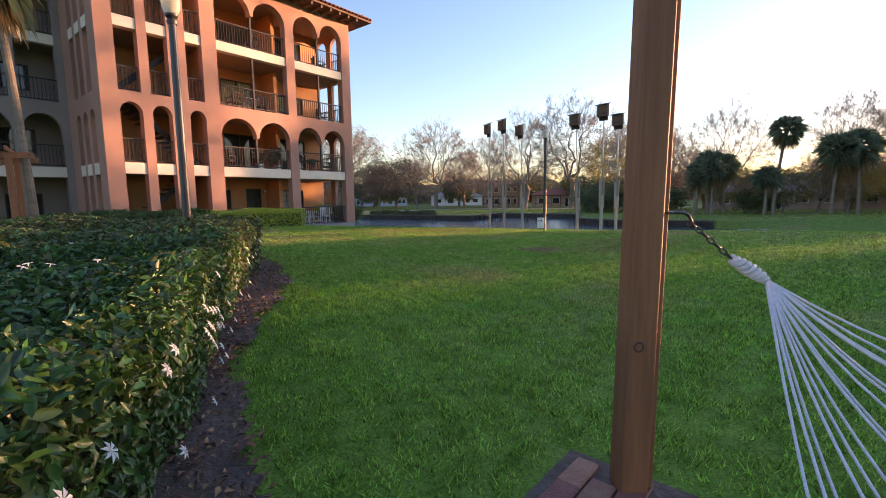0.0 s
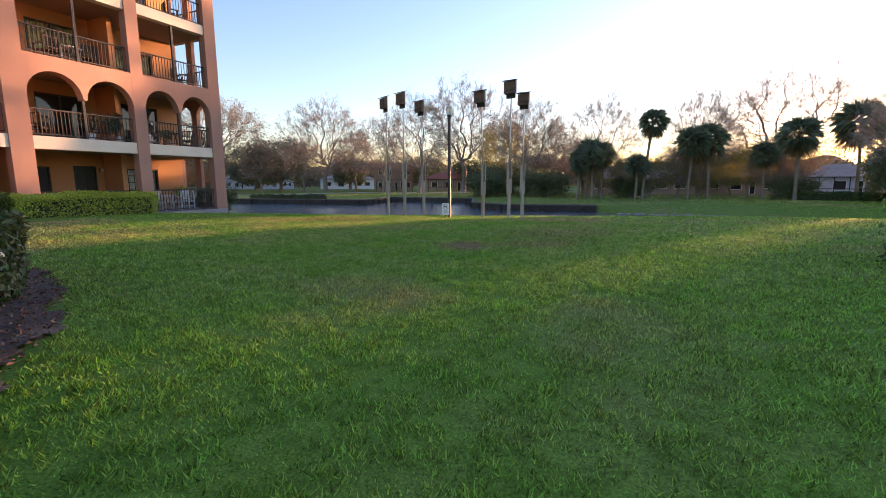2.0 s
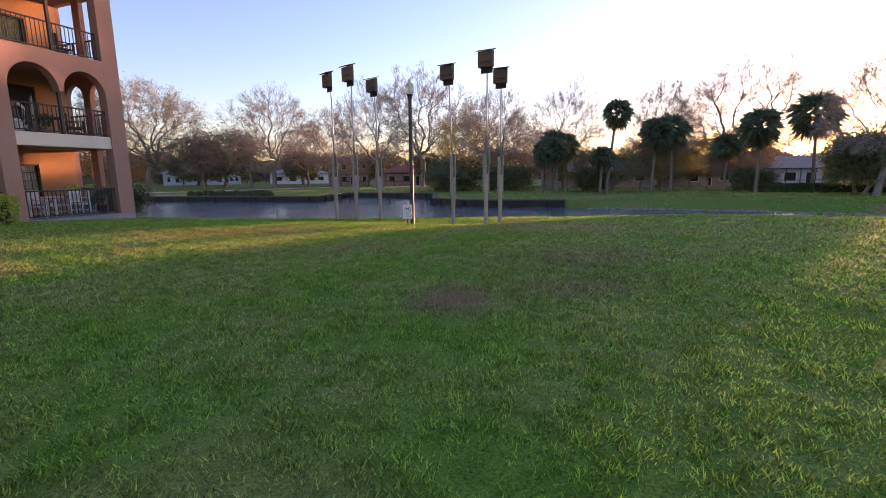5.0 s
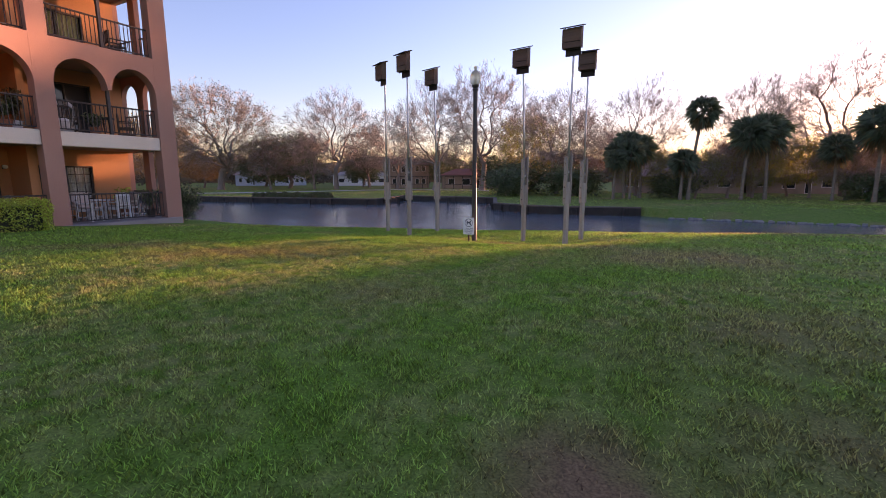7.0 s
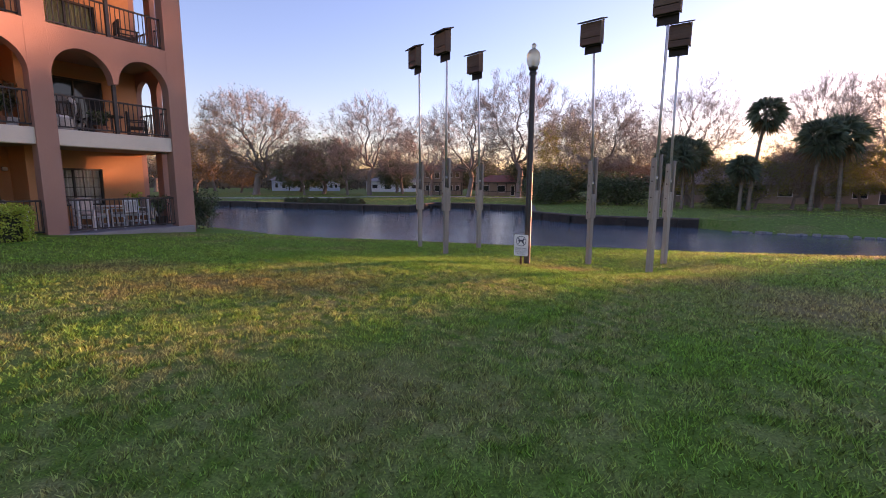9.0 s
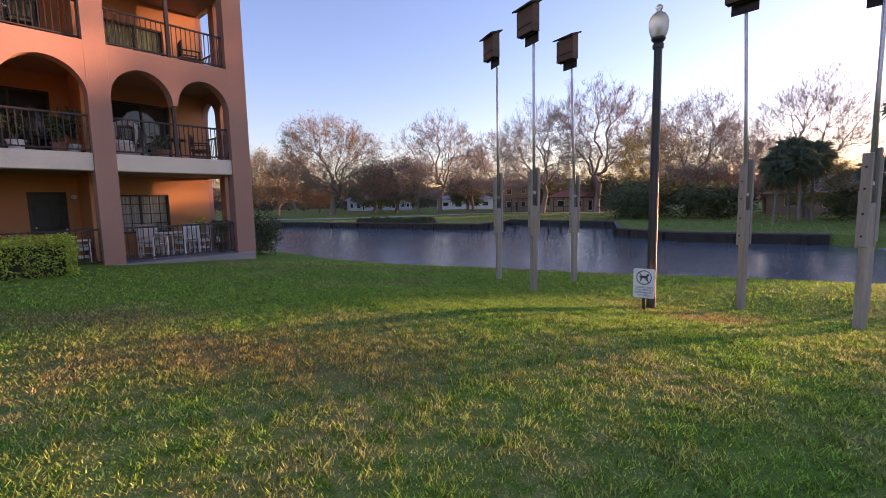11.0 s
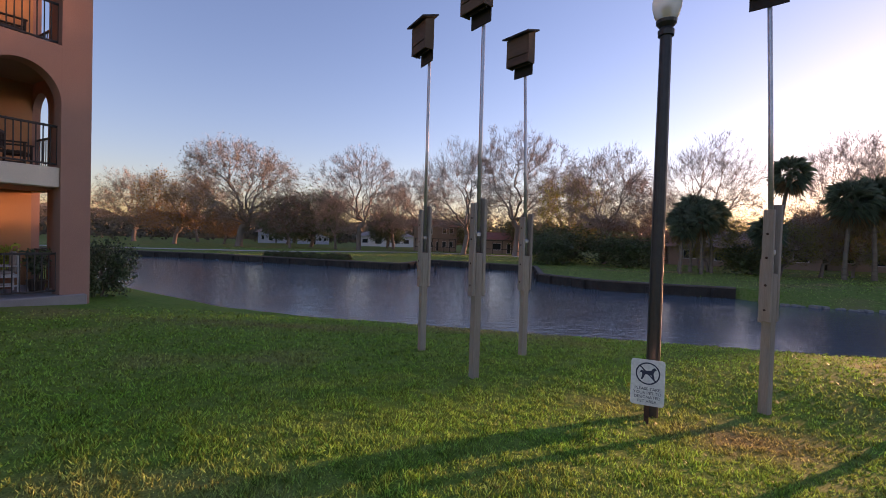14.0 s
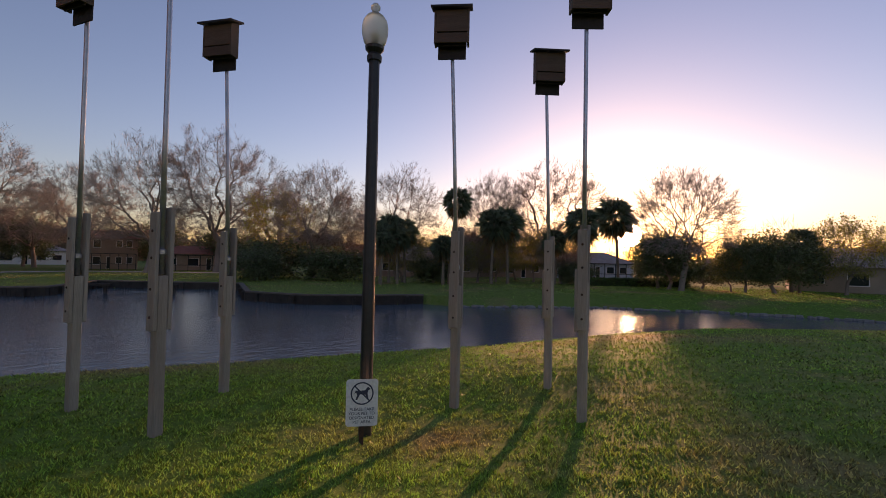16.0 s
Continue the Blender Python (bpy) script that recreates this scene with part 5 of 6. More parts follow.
def flowers():
    fm, rng = flower_mesh(), random.Random(12)
    base = ha.matrix_basis.inverted()
    for k in range(64):
        f = rng.uniform(0, 0.9)
        i = min(3, int(f * 4.4))
        a, b = Vector(HEDGE_A[i]), Vector(HEDGE_A[i + 1])
        p = a.lerp(b, rng.random())
        n = Vector(((b - a).y, -(b - a).x)).normalized()
        if k % 3 == 0:
            q = Vector((p.x - n.x * rng.uniform(0.2, 1.6), p.y - n.y * rng.uniform(0.2, 1.6), 1.12))
            m = Matrix.Translation(q) @ Euler((rng.uniform(-0.6, 0.6), rng.uniform(-0.6, 0.6), rng.uniform(0, 6))).to_matrix().to_4x4()
        else:
            q = Vector((p.x + n.x * 0.04, p.y + n.y * 0.04, rng.uniform(0.42, 1.02)))
            m = Matrix.Translation(q) @ Vector((n.x, n.y, 0.5)).to_track_quat("Z", "Y").to_matrix().to_4x4() @ Matrix.Rotation(rng.uniform(0, 6), 4, "Z")
        part("flower", fm, None, ha, m=base @ m @ Matrix.Diagonal((0.88, 0.88, 0.88, 1)))


flowers()


def at_house(u, n):
    """A plan point beside the building: u along its front, n metres before it."""
    p = HOUSE_POSE @ Vector((-u, -n, 0))
    return (p.x, p.y)


hedge([at_house(5.2, 0.95), at_house(5.2, 2.6), at_house(9.5, 2.6), at_house(9.5, 0.95)], 1.05, 800, 0.07, BRIGHTHEDGE, "rounded yellow-green clipped hedge before the patios", 2)
hedge([at_house(9.5, 0.95), at_house(9.5, 2.2), at_house(14.5, 2.4), at_house(14.5, 0.95)], 1.12, 420, 0.08, HEDGELEAF, "dark clipped hedge along the building", 3)
# the end below y = 4 is unseen, added to shade the near hedge
hedge([(6.55, 6.15), (9.5, 6.9), (11.0, 5.5), (10.2, 2.6), (8.6, -0.6), (6.9, -0.2), (7.3, 4.2)], 1.3, 300, 0.08, HEDGELEAF, "clipped green hedge at the edge of the lawn, with an added unseen end that blocks the sun", 4)
hedge([(48.0, 42.6), (52.5, 39.4), (52.0, 38.4), (47.6, 41.4)], 0.15, 120, 0.2, HEDGELEAF, "long low clipped hedge on the far lawn", 5)
hedge([(52.8, 39.2), (58.5, 34.4), (58.0, 33.4), (52.3, 38.0)], 0.2, 110, 0.2, HEDGELEAF, "long low clipped hedge on the far lawn", 6)


def seawall_shrubs():
    """A row of rounded shrubs on the far seawall."""
    rng = np.random.default_rng(8)
    n = 700
    d = rng.normal(size=(n, 3))
    d[:, 2] = np.abs(d[:, 2])
    d /= np.linalg.norm(d, axis=1, keepdims=True)
    P = d * rng.uniform(0.55, 1.0, (n, 1)) * np.array((0.62, 0.62, 0.72))
    s = rng.uniform(0.12, 0.24, n)
    me = leaf_mesh("leaves", P, d, s, s * 0.5, HEDGEBROWN, rng)
    stem = Geo()
    for k in range(7):
        a = 0.9 * k
        stem.tube([(0, 0, -0.15), (0.25 * math.cos(a), 0.25 * math.sin(a), 0.3), (0.45 * math.cos(a), 0.45 * math.sin(a), 0.5)], [0.03, 0.02, 0.008], 4)
    sm = stem.mesh("stems", BARK)
    for k in range(13):
        f = k / 12
        x, y = -12.4 + 9.6 * f + rng.uniform(-0.1, 0.1), 70.1 - 4.9 * f + rng.uniform(-0.1, 0.1)
        w = rng.uniform(0.8, 1.15)
        t = thing("shrub", pose(x, y, gz(x, y), 0, 0, 50 * k) @ Matrix.Diagonal((w, w, rng.uniform(0.85, 1.15), 1)), "low rounded bronze-green shrub on the seawall", "shrub", group="shrubs on the seawall")
        part("leaves", me, None, t)
        part("stems", sm, None, t)


seawall_shrubs()


# ---- soil bed and fallen leaves beside the hedge ----
def soil_bed():
    inner = [(-0.95, 0.3), (-1.3, 2.1), (-1.9, 3.8), (-2.75, 5.8), (-3.35, 7.4), (-3.8, 8.2)]
    outer = [(-0.1, 0.3), (-0.17, 1.1), (-0.29, 1.49), (-0.58, 1.88), (-1.0, 2.6), (-1.25, 3.3), (-1.38, 4.0), (-1.84, 5.79), (-2.6, 7.3), (-3.5, 8.5)]
    poly = inner + outer[::-1]
    rng = np.random.default_rng(6)
    xs, ys = np.arange(-4.0, 0.3, 0.06), np.arange(0.2, 8.7, 0.06)
    X, Y = np.meshgrid(xs, ys)
    xy = np.column_stack([X.ravel(), Y.ravel()])
    n = len(xs)
    i = (np.arange(len(ys) - 1)[:, None] * n + np.arange(n - 1)[None]).ravel()
    jit = np.column_stack([np.sin(xy[:, 1] * 5.1) * 0.07 + np.sin(xy[:, 1] * 13) * 0.03, np.sin(xy[:, 0] * 7) * 0.05])
    ok = inside_poly(xy + jit, poly)
    f = np.stack([i, i + 1, i + 1 + n, i + n], axis=1)
    f = f[ok[f].all(axis=1)]
    z = ground_z(xy) + 0.02 + rng.uniform(0, 0.018, len(xy))
    me = quick_mesh("soil_bed", np.column_stack([xy, z]), f, SOIL)
    bm = bmesh.new()
    bm.from_mesh(me)
    bmesh.ops.delete(bm, geom=[v for v in bm.verts if not v.link_faces], context="VERTS")
    bm.to_mesh(me)
    bm.free()
    me.shade_smooth()
    solid("soil_bed", me, None, "dark bare soil strip beside the hedge", "soil", kind="structure")
    p = rng.uniform((-3.6, 0.4), (-0.1, 8.3), size=(15000, 2))
    p = p[inside_poly(p, poly)]
    pos = np.column_stack([p, ground_z(p) + 0.046])
    nr = np.tile((0, 0, 1.0), (len(p), 1)) + rng.normal(size=(len(p), 3)) * 0.3
    nr /= np.linalg.norm(nr, axis=1, keepdims=True)
    s = rng.uniform(0.012, 0.05, len(p))
    solid("fallen_leaves", leaf_mesh("fallen_leaves", pos, nr, s, s * 0.55, DEADLEAF, rng), None, "scattered dry brown leaves on the soil", "leaf litter", kind="stuff")


soil_bed()


# ---- hammock with its post, brick pad ----
def hammock():
    px, py = 1.06, 1.425
    z = gz(px, py)
    post = thing("hammock_post", pose(px, py, z, 0, 1.1, 2), "stained brown square timber post for a hammock", "post")
    part("timber", Geo().box(-0.062, 0.040, -0.055, 0.055, -0.4, 2.6, 0.006), HAMPOST, post)
    part("batten", Geo().box(0.041, 0.066, -0.030, 0.055, -0.4, 2.6, 0.004), HAMPOST, post)
    ring = Geo()
    kk = 16
    ring.tube([(0.016 * math.cos(2 * math.pi * k / kk), 0, 0.016 * math.sin(2 * math.pi * k / kk)) for k in range(kk + 1)], 0.0035, 6)
    part("knot", ring, RAIL, post, "dark round knot", m=pose(-0.025, -0.0555, 0.57))
    hook = Geo()
    hook.tube([(0.06, -0.02, 1.04), (0.12, -0.02, 1.04), (0.14, -0.02, 1.03), (0.15, -0.02, 1.01), (0.14, -0.02, 0.995)], 0.006, 8)
    hook.lathe([(0.0, 0), (0.02, 0.002), (0.02, 0.008), (0, 0.01)], 12, (0.066, -0.02, 1.035))
    part("hook", hook, CHAIN, post, "dark steel eye hook")
    # the hammock: chain links, a plaited neck, fanned cords to a spreader bar
    h = thing("hammock", pose(px, py, z, 0, 0, 0), "pale cotton rope hammock hung from a chain", "hammock")
    a, b = Vector((0.16, -0.02, 1.005)), Vector((0.31, -0.025, 0.875))
    d = (b - a)
    for k in range(7):
        c = a.lerp(b, (k + 0.5) / 7)
        g = Geo()
        q = d.to_track_quat("X", "Z").to_matrix().to_4x4()
        pts = [(0.017 * math.cos(2 * math.pi * i / 14), 0.008 * math.sin(2 * math.pi * i / 14), 0) for i in range(15)]
        g.tube(pts, 0.0032, 6)
        part("chain_link", g, CHAIN, h, m=Matrix.Translation(c) @ q @ Matrix.Rotation(radians(90 * (k % 2)), 4, "X"))
    neck_end = Vector((0.415, -0.045, 0.806))
    neck = Geo()
    for k in range(3):
        pts = []
        for i in range(25):
            f = i / 24
            c = b.lerp(neck_end, f)
            r = 0.010 + 0.008 * math.sin(math.pi * f)
            an = 2 * math.pi * (k / 3 + 2.2 * f)
            pts.append(c + Vector((0.3 * math.cos(an), math.sin(an), 0.95 * math.cos(an))) * r)
        neck.tube(pts, 0.009, 6)
    part("plaited_neck", neck, ROPE, h)
    # cords fan out to the bar
    e0, e1 = Vector((0.11, -0.80, 0.165)), Vector((1.10, -0.28, 0.50))
    for k in range(15):
        f = k / 14
        end = e0.lerp(e1, f) + Vector((0, 0, 0.03 * math.sin(k * 2.4)))
        pts = []
        for i in range(9):
            g2 = i / 8
            p = neck_end.lerp(end, g2)
            p.z -= 0.05 * math.sin(math.pi * g2)
            pts.append(p)
        part("cord", Geo().tube(pts, 0.0048, 6), ROPE, h, smooth=True)
    part("spreader_bar", Geo().tube([e0 + (e0 - e1) * 0.03, e0.lerp(e1, 0.5), e1 + (e1 - e0) * 0.03], 0.016, 10), HAMPOST, h, "varnished wooden spreader bar", smooth=True)


hammock()


def brick_pad():
    z = gz(0.9, 1.4)
    t = thing("brick_pad", pose(0.91, 1.61, z, 0, 0, 51), "weathered red brick paving pad at the post's foot", "brick paving", kind="structure")
    bm = Geo().box(-0.098, 0.098, -0.047, 0.047, -0.05, 0.022, 0.006).mesh("brick", BRICK)
    for i in range(4):
        for j in range(6):
            x, y = -0.10 - i * 0.205 - (0.1 if j % 2 else 0), -0.05 - j * 0.103
            part("brick", bm, None, t, m=pose(x, y, 0.004 * ((i * 7 + j * 3) % 3), 0, 0, ((i * 5 + j * 11) % 5 - 2) * 0.5))
    part("mortar_bed", Geo().box(-0.95, 0.05, -0.75, 0.05, -0.08, 0.006), SOIL, t)


brick_pad()


# ---- lawn grass ----
def grass():
    rng = np.random.default_rng(9)
    lo, hi, most = np.array((-8.0, 0.9)), np.array((13.0, 27.0)), 5000
    p = rng.uniform(lo, hi, size=(int((hi - lo).prod() * most), 2))
    away = np.hypot(p[:, 0] - 0.4 - p[:, 1] * 0.08, np.maximum(p[:, 1] - 16.8, 0))
    p_keep = np.exp(-np.maximum(away - 1.8, 0) / 2.7)
    ok = rng.uniform(size=len(p)) < p_keep
    p, away = p[ok], away[ok]
    h = (0.027 + 0.0006 * away) * rng.uniform(0.5, 1.4, len(p))
    w = (0.0048 + 0.0012 * np.maximum(away - 1.5, 0)) * rng.uniform(0.7, 1.3, len(p))
    d, _ = pond_distance(p)
    bed = inside_poly(p, [(-0.6, 0.3), (-3.7, 8.2), (-9, 8), (-9, 0.3)]) | inside_poly(p, [(-0.1, 0.3), (-0.17, 1.1), (-0.29, 1.49), (-0.58, 1.88), (-1.0, 2.6), (-1.25, 3.3), (-1.38, 4.0), (-1.84, 5.79), (-2.6, 7.3), (-3.5, 8.5), (-6, 8), (-1, 0.3)])
    hx = (p - np.array((-5.72, 27.12))) @ np.array((0.796, -0.605))
    pad = inside_poly(p, [(0.25, 0.9), (0.86, 1.70), (0.98, 1.69), (1.55, 1.25), (1.6, 0.9)])
    patch = np.exp(-(((p - np.array((2.25, 9.3))) / np.array((0.4, 0.45))) ** 2).sum(1))
    ok = (d > 1.5) & ~bed & (hx > 1.0) & ~pad & (rng.uniform(size=len(p)) > patch * 0.95)
    p, h, w = p[ok], h[ok], w[ok]
    clump = np.sin(p[:, 0] * 21 + 3 * np.sin(p[:, 1] * 5)) * np.sin(p[:, 1] * 19 + 3 * np.sin(p[:, 0] * 6)) + 0.6 * np.sin(p[:, 0] * 7.3 + 2) * np.sin(p[:, 1] * 6.1)
    ok = rng.uniform(size=len(p)) < np.clip(0.78 + 0.34 * clump, 0.45, 1)
    p, h, w = p[ok], (h * (0.95 + 0.38 * clump))[ok], w[ok]
    n = len(p)
    z = ground_z(p)
    a, lean, la = rng.uniform(0, 2 * np.pi, n), rng.uniform(0.2, 1.15, n), rng.uniform(0, 2 * np.pi, n)
    s = np.column_stack([np.cos(a), np.sin(a), np.zeros(n)]) * w[:, None]
    base = np.column_stack([p, z - 0.004])
    tip = base + np.column_stack([np.cos(la) * lean * h, np.sin(la) * lean * h, h])
    v = np.stack([base - s, base + s, tip], axis=1).reshape(-1, 3)
    f = np.arange(3 * n).reshape(-1, 3)
    solid("grass", quick_mesh("grass", v, f, BLADES), None, "short coarse lawn grass, green with straw blades", "grass", kind="stuff")


def bank_grass():
    """Coarser tufts on the side lawn and on the far banks."""
    rng = np.random.default_rng(19)
    p = np.concatenate([rng.uniform((11, -2), (30, 24), size=(60000, 2)), rng.uniform((-26, 36), (64, 100), size=(150000, 2)), rng.uniform((36, 4), (64, 46), size=(60000, 2))])
    d, w = pond_distance(p)
    far = ~_near[w]
    ok = (d > np.where(far, 0.35, 1.5)) & (d < np.where(far, 32, 14))
    ok &= rng.uniform(size=len(p)) < np.where(far, np.exp(-d / 13), 1)
    p, far, d = p[ok], far[ok], d[ok]
    n = len(p)
    h = np.where(far, 0.06 + 0.001 * d, 0.05) * rng.uniform(0.5, 1.3, n)
    wd = np.where(far, 0.035 + 0.002 * d, 0.022) * rng.uniform(0.6, 1.3, n)
    a, la, lean = rng.uniform(0, 2 * np.pi, n), rng.uniform(0, 2 * np.pi, n), rng.uniform(0.2, 1.0, n)
    s = np.column_stack([np.cos(a), np.sin(a), np.zeros(n)]) * wd[:, None]
    base = np.column_stack([p, ground_z(p) - 0.01])
    tip = base + np.column_stack([np.cos(la) * lean * h, np.sin(la) * lean * h, h])
    v = np.stack([base - s, base + s, tip], axis=1).reshape(-1, 3)
    solid("bank_grass", quick_mesh("bank_grass", v, np.arange(3 * n).reshape(-1, 3), BLADES), None, "tufted grass on the pond's banks", "grass", kind="stuff")


grass()
bank_grass()


# ---- far houses ----
def house(x, y, w, d, h, yaw, wall_mat, roof_mat, label, cage=False, rise=1.5):
    z = gz(x, y)
    t = thing("house", pose(x, y, z, 0, 0, yaw), label, "house", group="houses beyond the pond")
    wl = Geo()
    holes = [(-w * 0.40, -w * 0.30, 0.9, 2.1), (-w * 0.18, -w * 0.06, 0.7, 2.1), (w * 0.02, w * 0.08, 0.0, 2.1), (w * 0.16, w * 0.26, 0.9, 2.1), (w * 0.32, w * 0.42, 0.9, 2.1)]
    if h > 4.5:
        holes += [(a, b, c + 2.8, min(e + 2.8, h - 0.3)) for a, b, c, e in holes if c > 0]
    A = sorted({-w / 2, w / 2, *(q[0] for q in holes), *(q[1] for q in holes)})
    for a, b in zip(A[:-1], A[1:]):
        zz = -0.3
        for c, e in sorted((q[2], q[3]) for q in holes if q[0] <= a and q[1] >= b) + [(h, h)]:
            if c > zz:
                wl.box(a, b, 0, 0.2, zz, c)
            zz = max(zz, e)
    wl.box(-w / 2, -w / 2 + 0.2, 0.2, d, -0.3, h)
    wl.box(w / 2 - 0.2, w / 2, 0.2, d, -0.3, h)
    wl.box(-w / 2, w / 2, d - 0.2, d, -0.3, h)
    part("wall", wl, wall_mat, t)
    e = 0.6
    rf = Geo().add([(-w / 2 - e, -e, h), (w / 2 + e, -e, h), (w / 2 + e, d + e, h), (-w / 2 - e, d + e, h), (-w / 2 + d * 0.4, d / 2, h + rise), (w / 2 - d * 0.4, d / 2, h + rise)], [(0, 1, 5, 4), (1, 2, 5), (2, 3, 4, 5), (3, 0, 4), (3, 2, 1, 0)])
    part("roof", rf, roof_mat, t)
    for q in holes:
        f = Geo()
        for a, b, c, g in ((q[0], q[1], q[2], q[2] + 0.08), (q[0], q[1], q[3] - 0.08, q[3]), (q[0], q[0] + 0.08, q[2] + 0.08, q[3] - 0.08), (q[1] - 0.08, q[1], q[2] + 0.08, q[3] - 0.08)):
            f.box(a, b, -0.03, 0.1, c, g)
        wn2 = part("window" if q[2] > 0 else "door", f, WHITE, t)
        part("pane", Geo().box(q[0] + 0.08, q[1] - 0.08, 0.04, 0.06, q[2] + 0.08, q[3] - 0.08), GLASS, wn2)
    if cage:
        cg = Geo()
        for k in range(8):
            xx = -w * 0.45 + w * 0.9 * k / 7
            cg.box(xx - 0.05, xx + 0.05, -3.6, -3.5, -0.3, 2.6)
            cg.box(xx - 0.05, xx + 0.05, -3.6, -0.1, 2.5, 2.6)
        for zz in (0.9, 2.55):
            cg.box(-w * 0.45, w * 0.45, -3.6, -3.5, zz, zz + 0.1)
        part("screen_cage", cg, MESHSCREEN, t, "dark pool screen enclosure")
    return t


house(47.5, 68, 17, 10, 2.5, -30, HWALL, HROOF, "low beige ranch house with a grey shingle roof", rise=2.3)
house(62, 61, 13, 10, 2.5, -38, HWALL, HROOF, "low beige ranch house among the trees", rise=2.4)
house(72, 53, 13, 9, 2.6, -48, HBLUE, HROOF, "pale house with a screened porch", cage=True, rise=2.0)
house(66, 18, 15, 9, 2.7, -78, HWALL, HROOF, "low beige house beyond the narrow channel", rise=2.2)
house(11.5, 108, 9, 8, 5.2, -5, HWALL, HROOFRED, "two-storey beige house with a screen enclosure", cage=True)
house(25, 102, 14, 8, 2.8, -10, HWALL, HROOFRED, "low house with a red shingle roof", cage=True)
house(-31, 150, 9, 8, 3.2, 8, HBLUE, HROOF, "small pale blue house beyond the far trees", rise=2.6)
house(-20, 150, 9, 8, 3.2, 8, HBLUE, HROOF, "small pale blue house beyond the far trees", rise=2.6)
house(1, 142, 16, 8, 2.9, 0, WHITE, HROOF, "long white house behind the far trees")


def far_woods():
    """Belts of distant trees: leafy feet, a thicket behind them and domed crowns of bare twigs above; open where the low sun stands."""
    rng = np.random.default_rng(21)
    sun_az = math.atan2(SUN_DIR.x, SUN_DIR.y)

    def opening(a):
        return 1 - 0.62 * np.exp(-((a - sun_az - 0.05) / 0.17) ** 4)

    P = []
    for layer, (R, h, n) in enumerate(((160, 10.5, 11000), (205, 15.0, 11000))):
        a = rng.uniform(radians(-70), radians(125), n)
        r = R + rng.normal(size=n) * 7
        prof = h * (0.62 + 0.20 * np.sin(a * 31 + layer) + 0.13 * np.sin(a * 77 + 2 * layer) + 0.10 * np.sin(a * 13)) * opening(a)
        z = -0.8 + prof * np.sqrt(rng.uniform(0, 1, n)) * rng.uniform(0.55, 1.12, n)
        P.append(np.column_stack([1 + r * np.sin(a), 15 + r * np.cos(a), z]))
    P = np.concatenate(P)
    nr = rng.normal(size=P.shape)
    nr /= np.linalg.norm(nr, axis=1, keepdims=True)
    s = rng.uniform(0.6, 1.7, len(P))
    solid("far_woods", leaf_mesh("far_woods", P, nr, s, s * 0.8, LEAF_WOODS, rng), None, "distant belt of mixed woods on the skyline", "woods", kind="stuff")
    # bare crowns, each a dome of twigs that spread from its middle
    V = []
    for k in range(95):
        a = radians(-68 + 190 * (k + rng.uniform(-0.4, 0.4)) / 95)
        R, h = rng.uniform(135, 200), rng.uniform(13, 21) * opening(a)
        n = 420
        c = np.array((1 + R * math.sin(a), 15 + R * math.cos(a), h * 0.42))
        d = rng.normal(size=(n, 3))
        d[:, 2] = np.abs(d[:, 2]) * 1.1 - 0.35
        d /= np.linalg.norm(d, axis=1, keepdims=True)
        out = rng.uniform(0.25, 1.0, (n, 1)) ** 0.5
        b0 = c + d * np.array((h * 0.42, h * 0.42, h * 0.5)) * out
        e = d + rng.normal(size=(n, 3)) * 0.4
        sd = np.cross(e, rng.normal(size=(n, 3)))
        sd /= np.linalg.norm(sd, axis=1, keepdims=True)
        V.append(np.stack([b0 - sd * 0.05, b0 + sd * 0.05, b0 + e * rng.uniform(0.8, 2.4, (n, 1))], axis=1).reshape(-1, 3))
    V = np.concatenate(V)
    solid("far_twigs", quick_mesh("far_twigs", V, np.arange(len(V)).reshape(-1, 3), TWIG), None, "distant bare tree crowns above the woods", "woods", kind="stuff")
    g = Geo()
    n = 220
    rows = []
    for k in range(n + 1):
        a = radians(-72 + 199 * k / n)
        h = (10.0 + 1.3 * math.sin(a * 41) + 0.9 * math.sin(a * 93) + 0.7 * math.sin(a * 17)) * float(opening(a))
        rows.append((1 + 225 * math.sin(a), 15 + 225 * math.cos(a), h))
    g.add([(x, y, -1.2) for x, y, h in rows] + [(x, y, h) for x, y, h in rows], [(k, k + 1, k + n + 2, k + n + 1) for k in range(n)])
    solid("far_thicket", g, LEAF_WOODS, "dark thicket at the foot of the distant woods", "woods", kind="stuff", fix=False)


LEAF_WOODS = surf("distant woods", (0.10, 0.085, 0.055), (0.14, 0.105, 0.065), 0.05, 0.9, bump=0, per=-0.35, transl=0.15)
far_woods()


# ---- near left palm, garden frame, trunk beside the right hedge ----
def near_palm():
    t, h = palm_proto(14, 7.9, 0.9, 1.9)
    t["label"] = "slim palm with pale trunk and drooping fronds before the wing"
    t.matrix_basis = pose(-11.5, 12.2, gz(-11.5, 12.2), 0, 0, 175) @ Matrix.Diagonal((0.62, 0.62, 1, 1))


near_palm()
cx, cy = at_house(-0.95, -1.7)
plant("shrub", MAKERS["shrub"], cx, cy, 1.75, 40, 0.85, label="dark leafy shrub at the building's corner")
t2 = plant("palm_tall", MAKERS["palm_tall"], 13.6, 10.4, 8.5, 200, 1.0, label="tall palm trunk beside the lawn hedge")


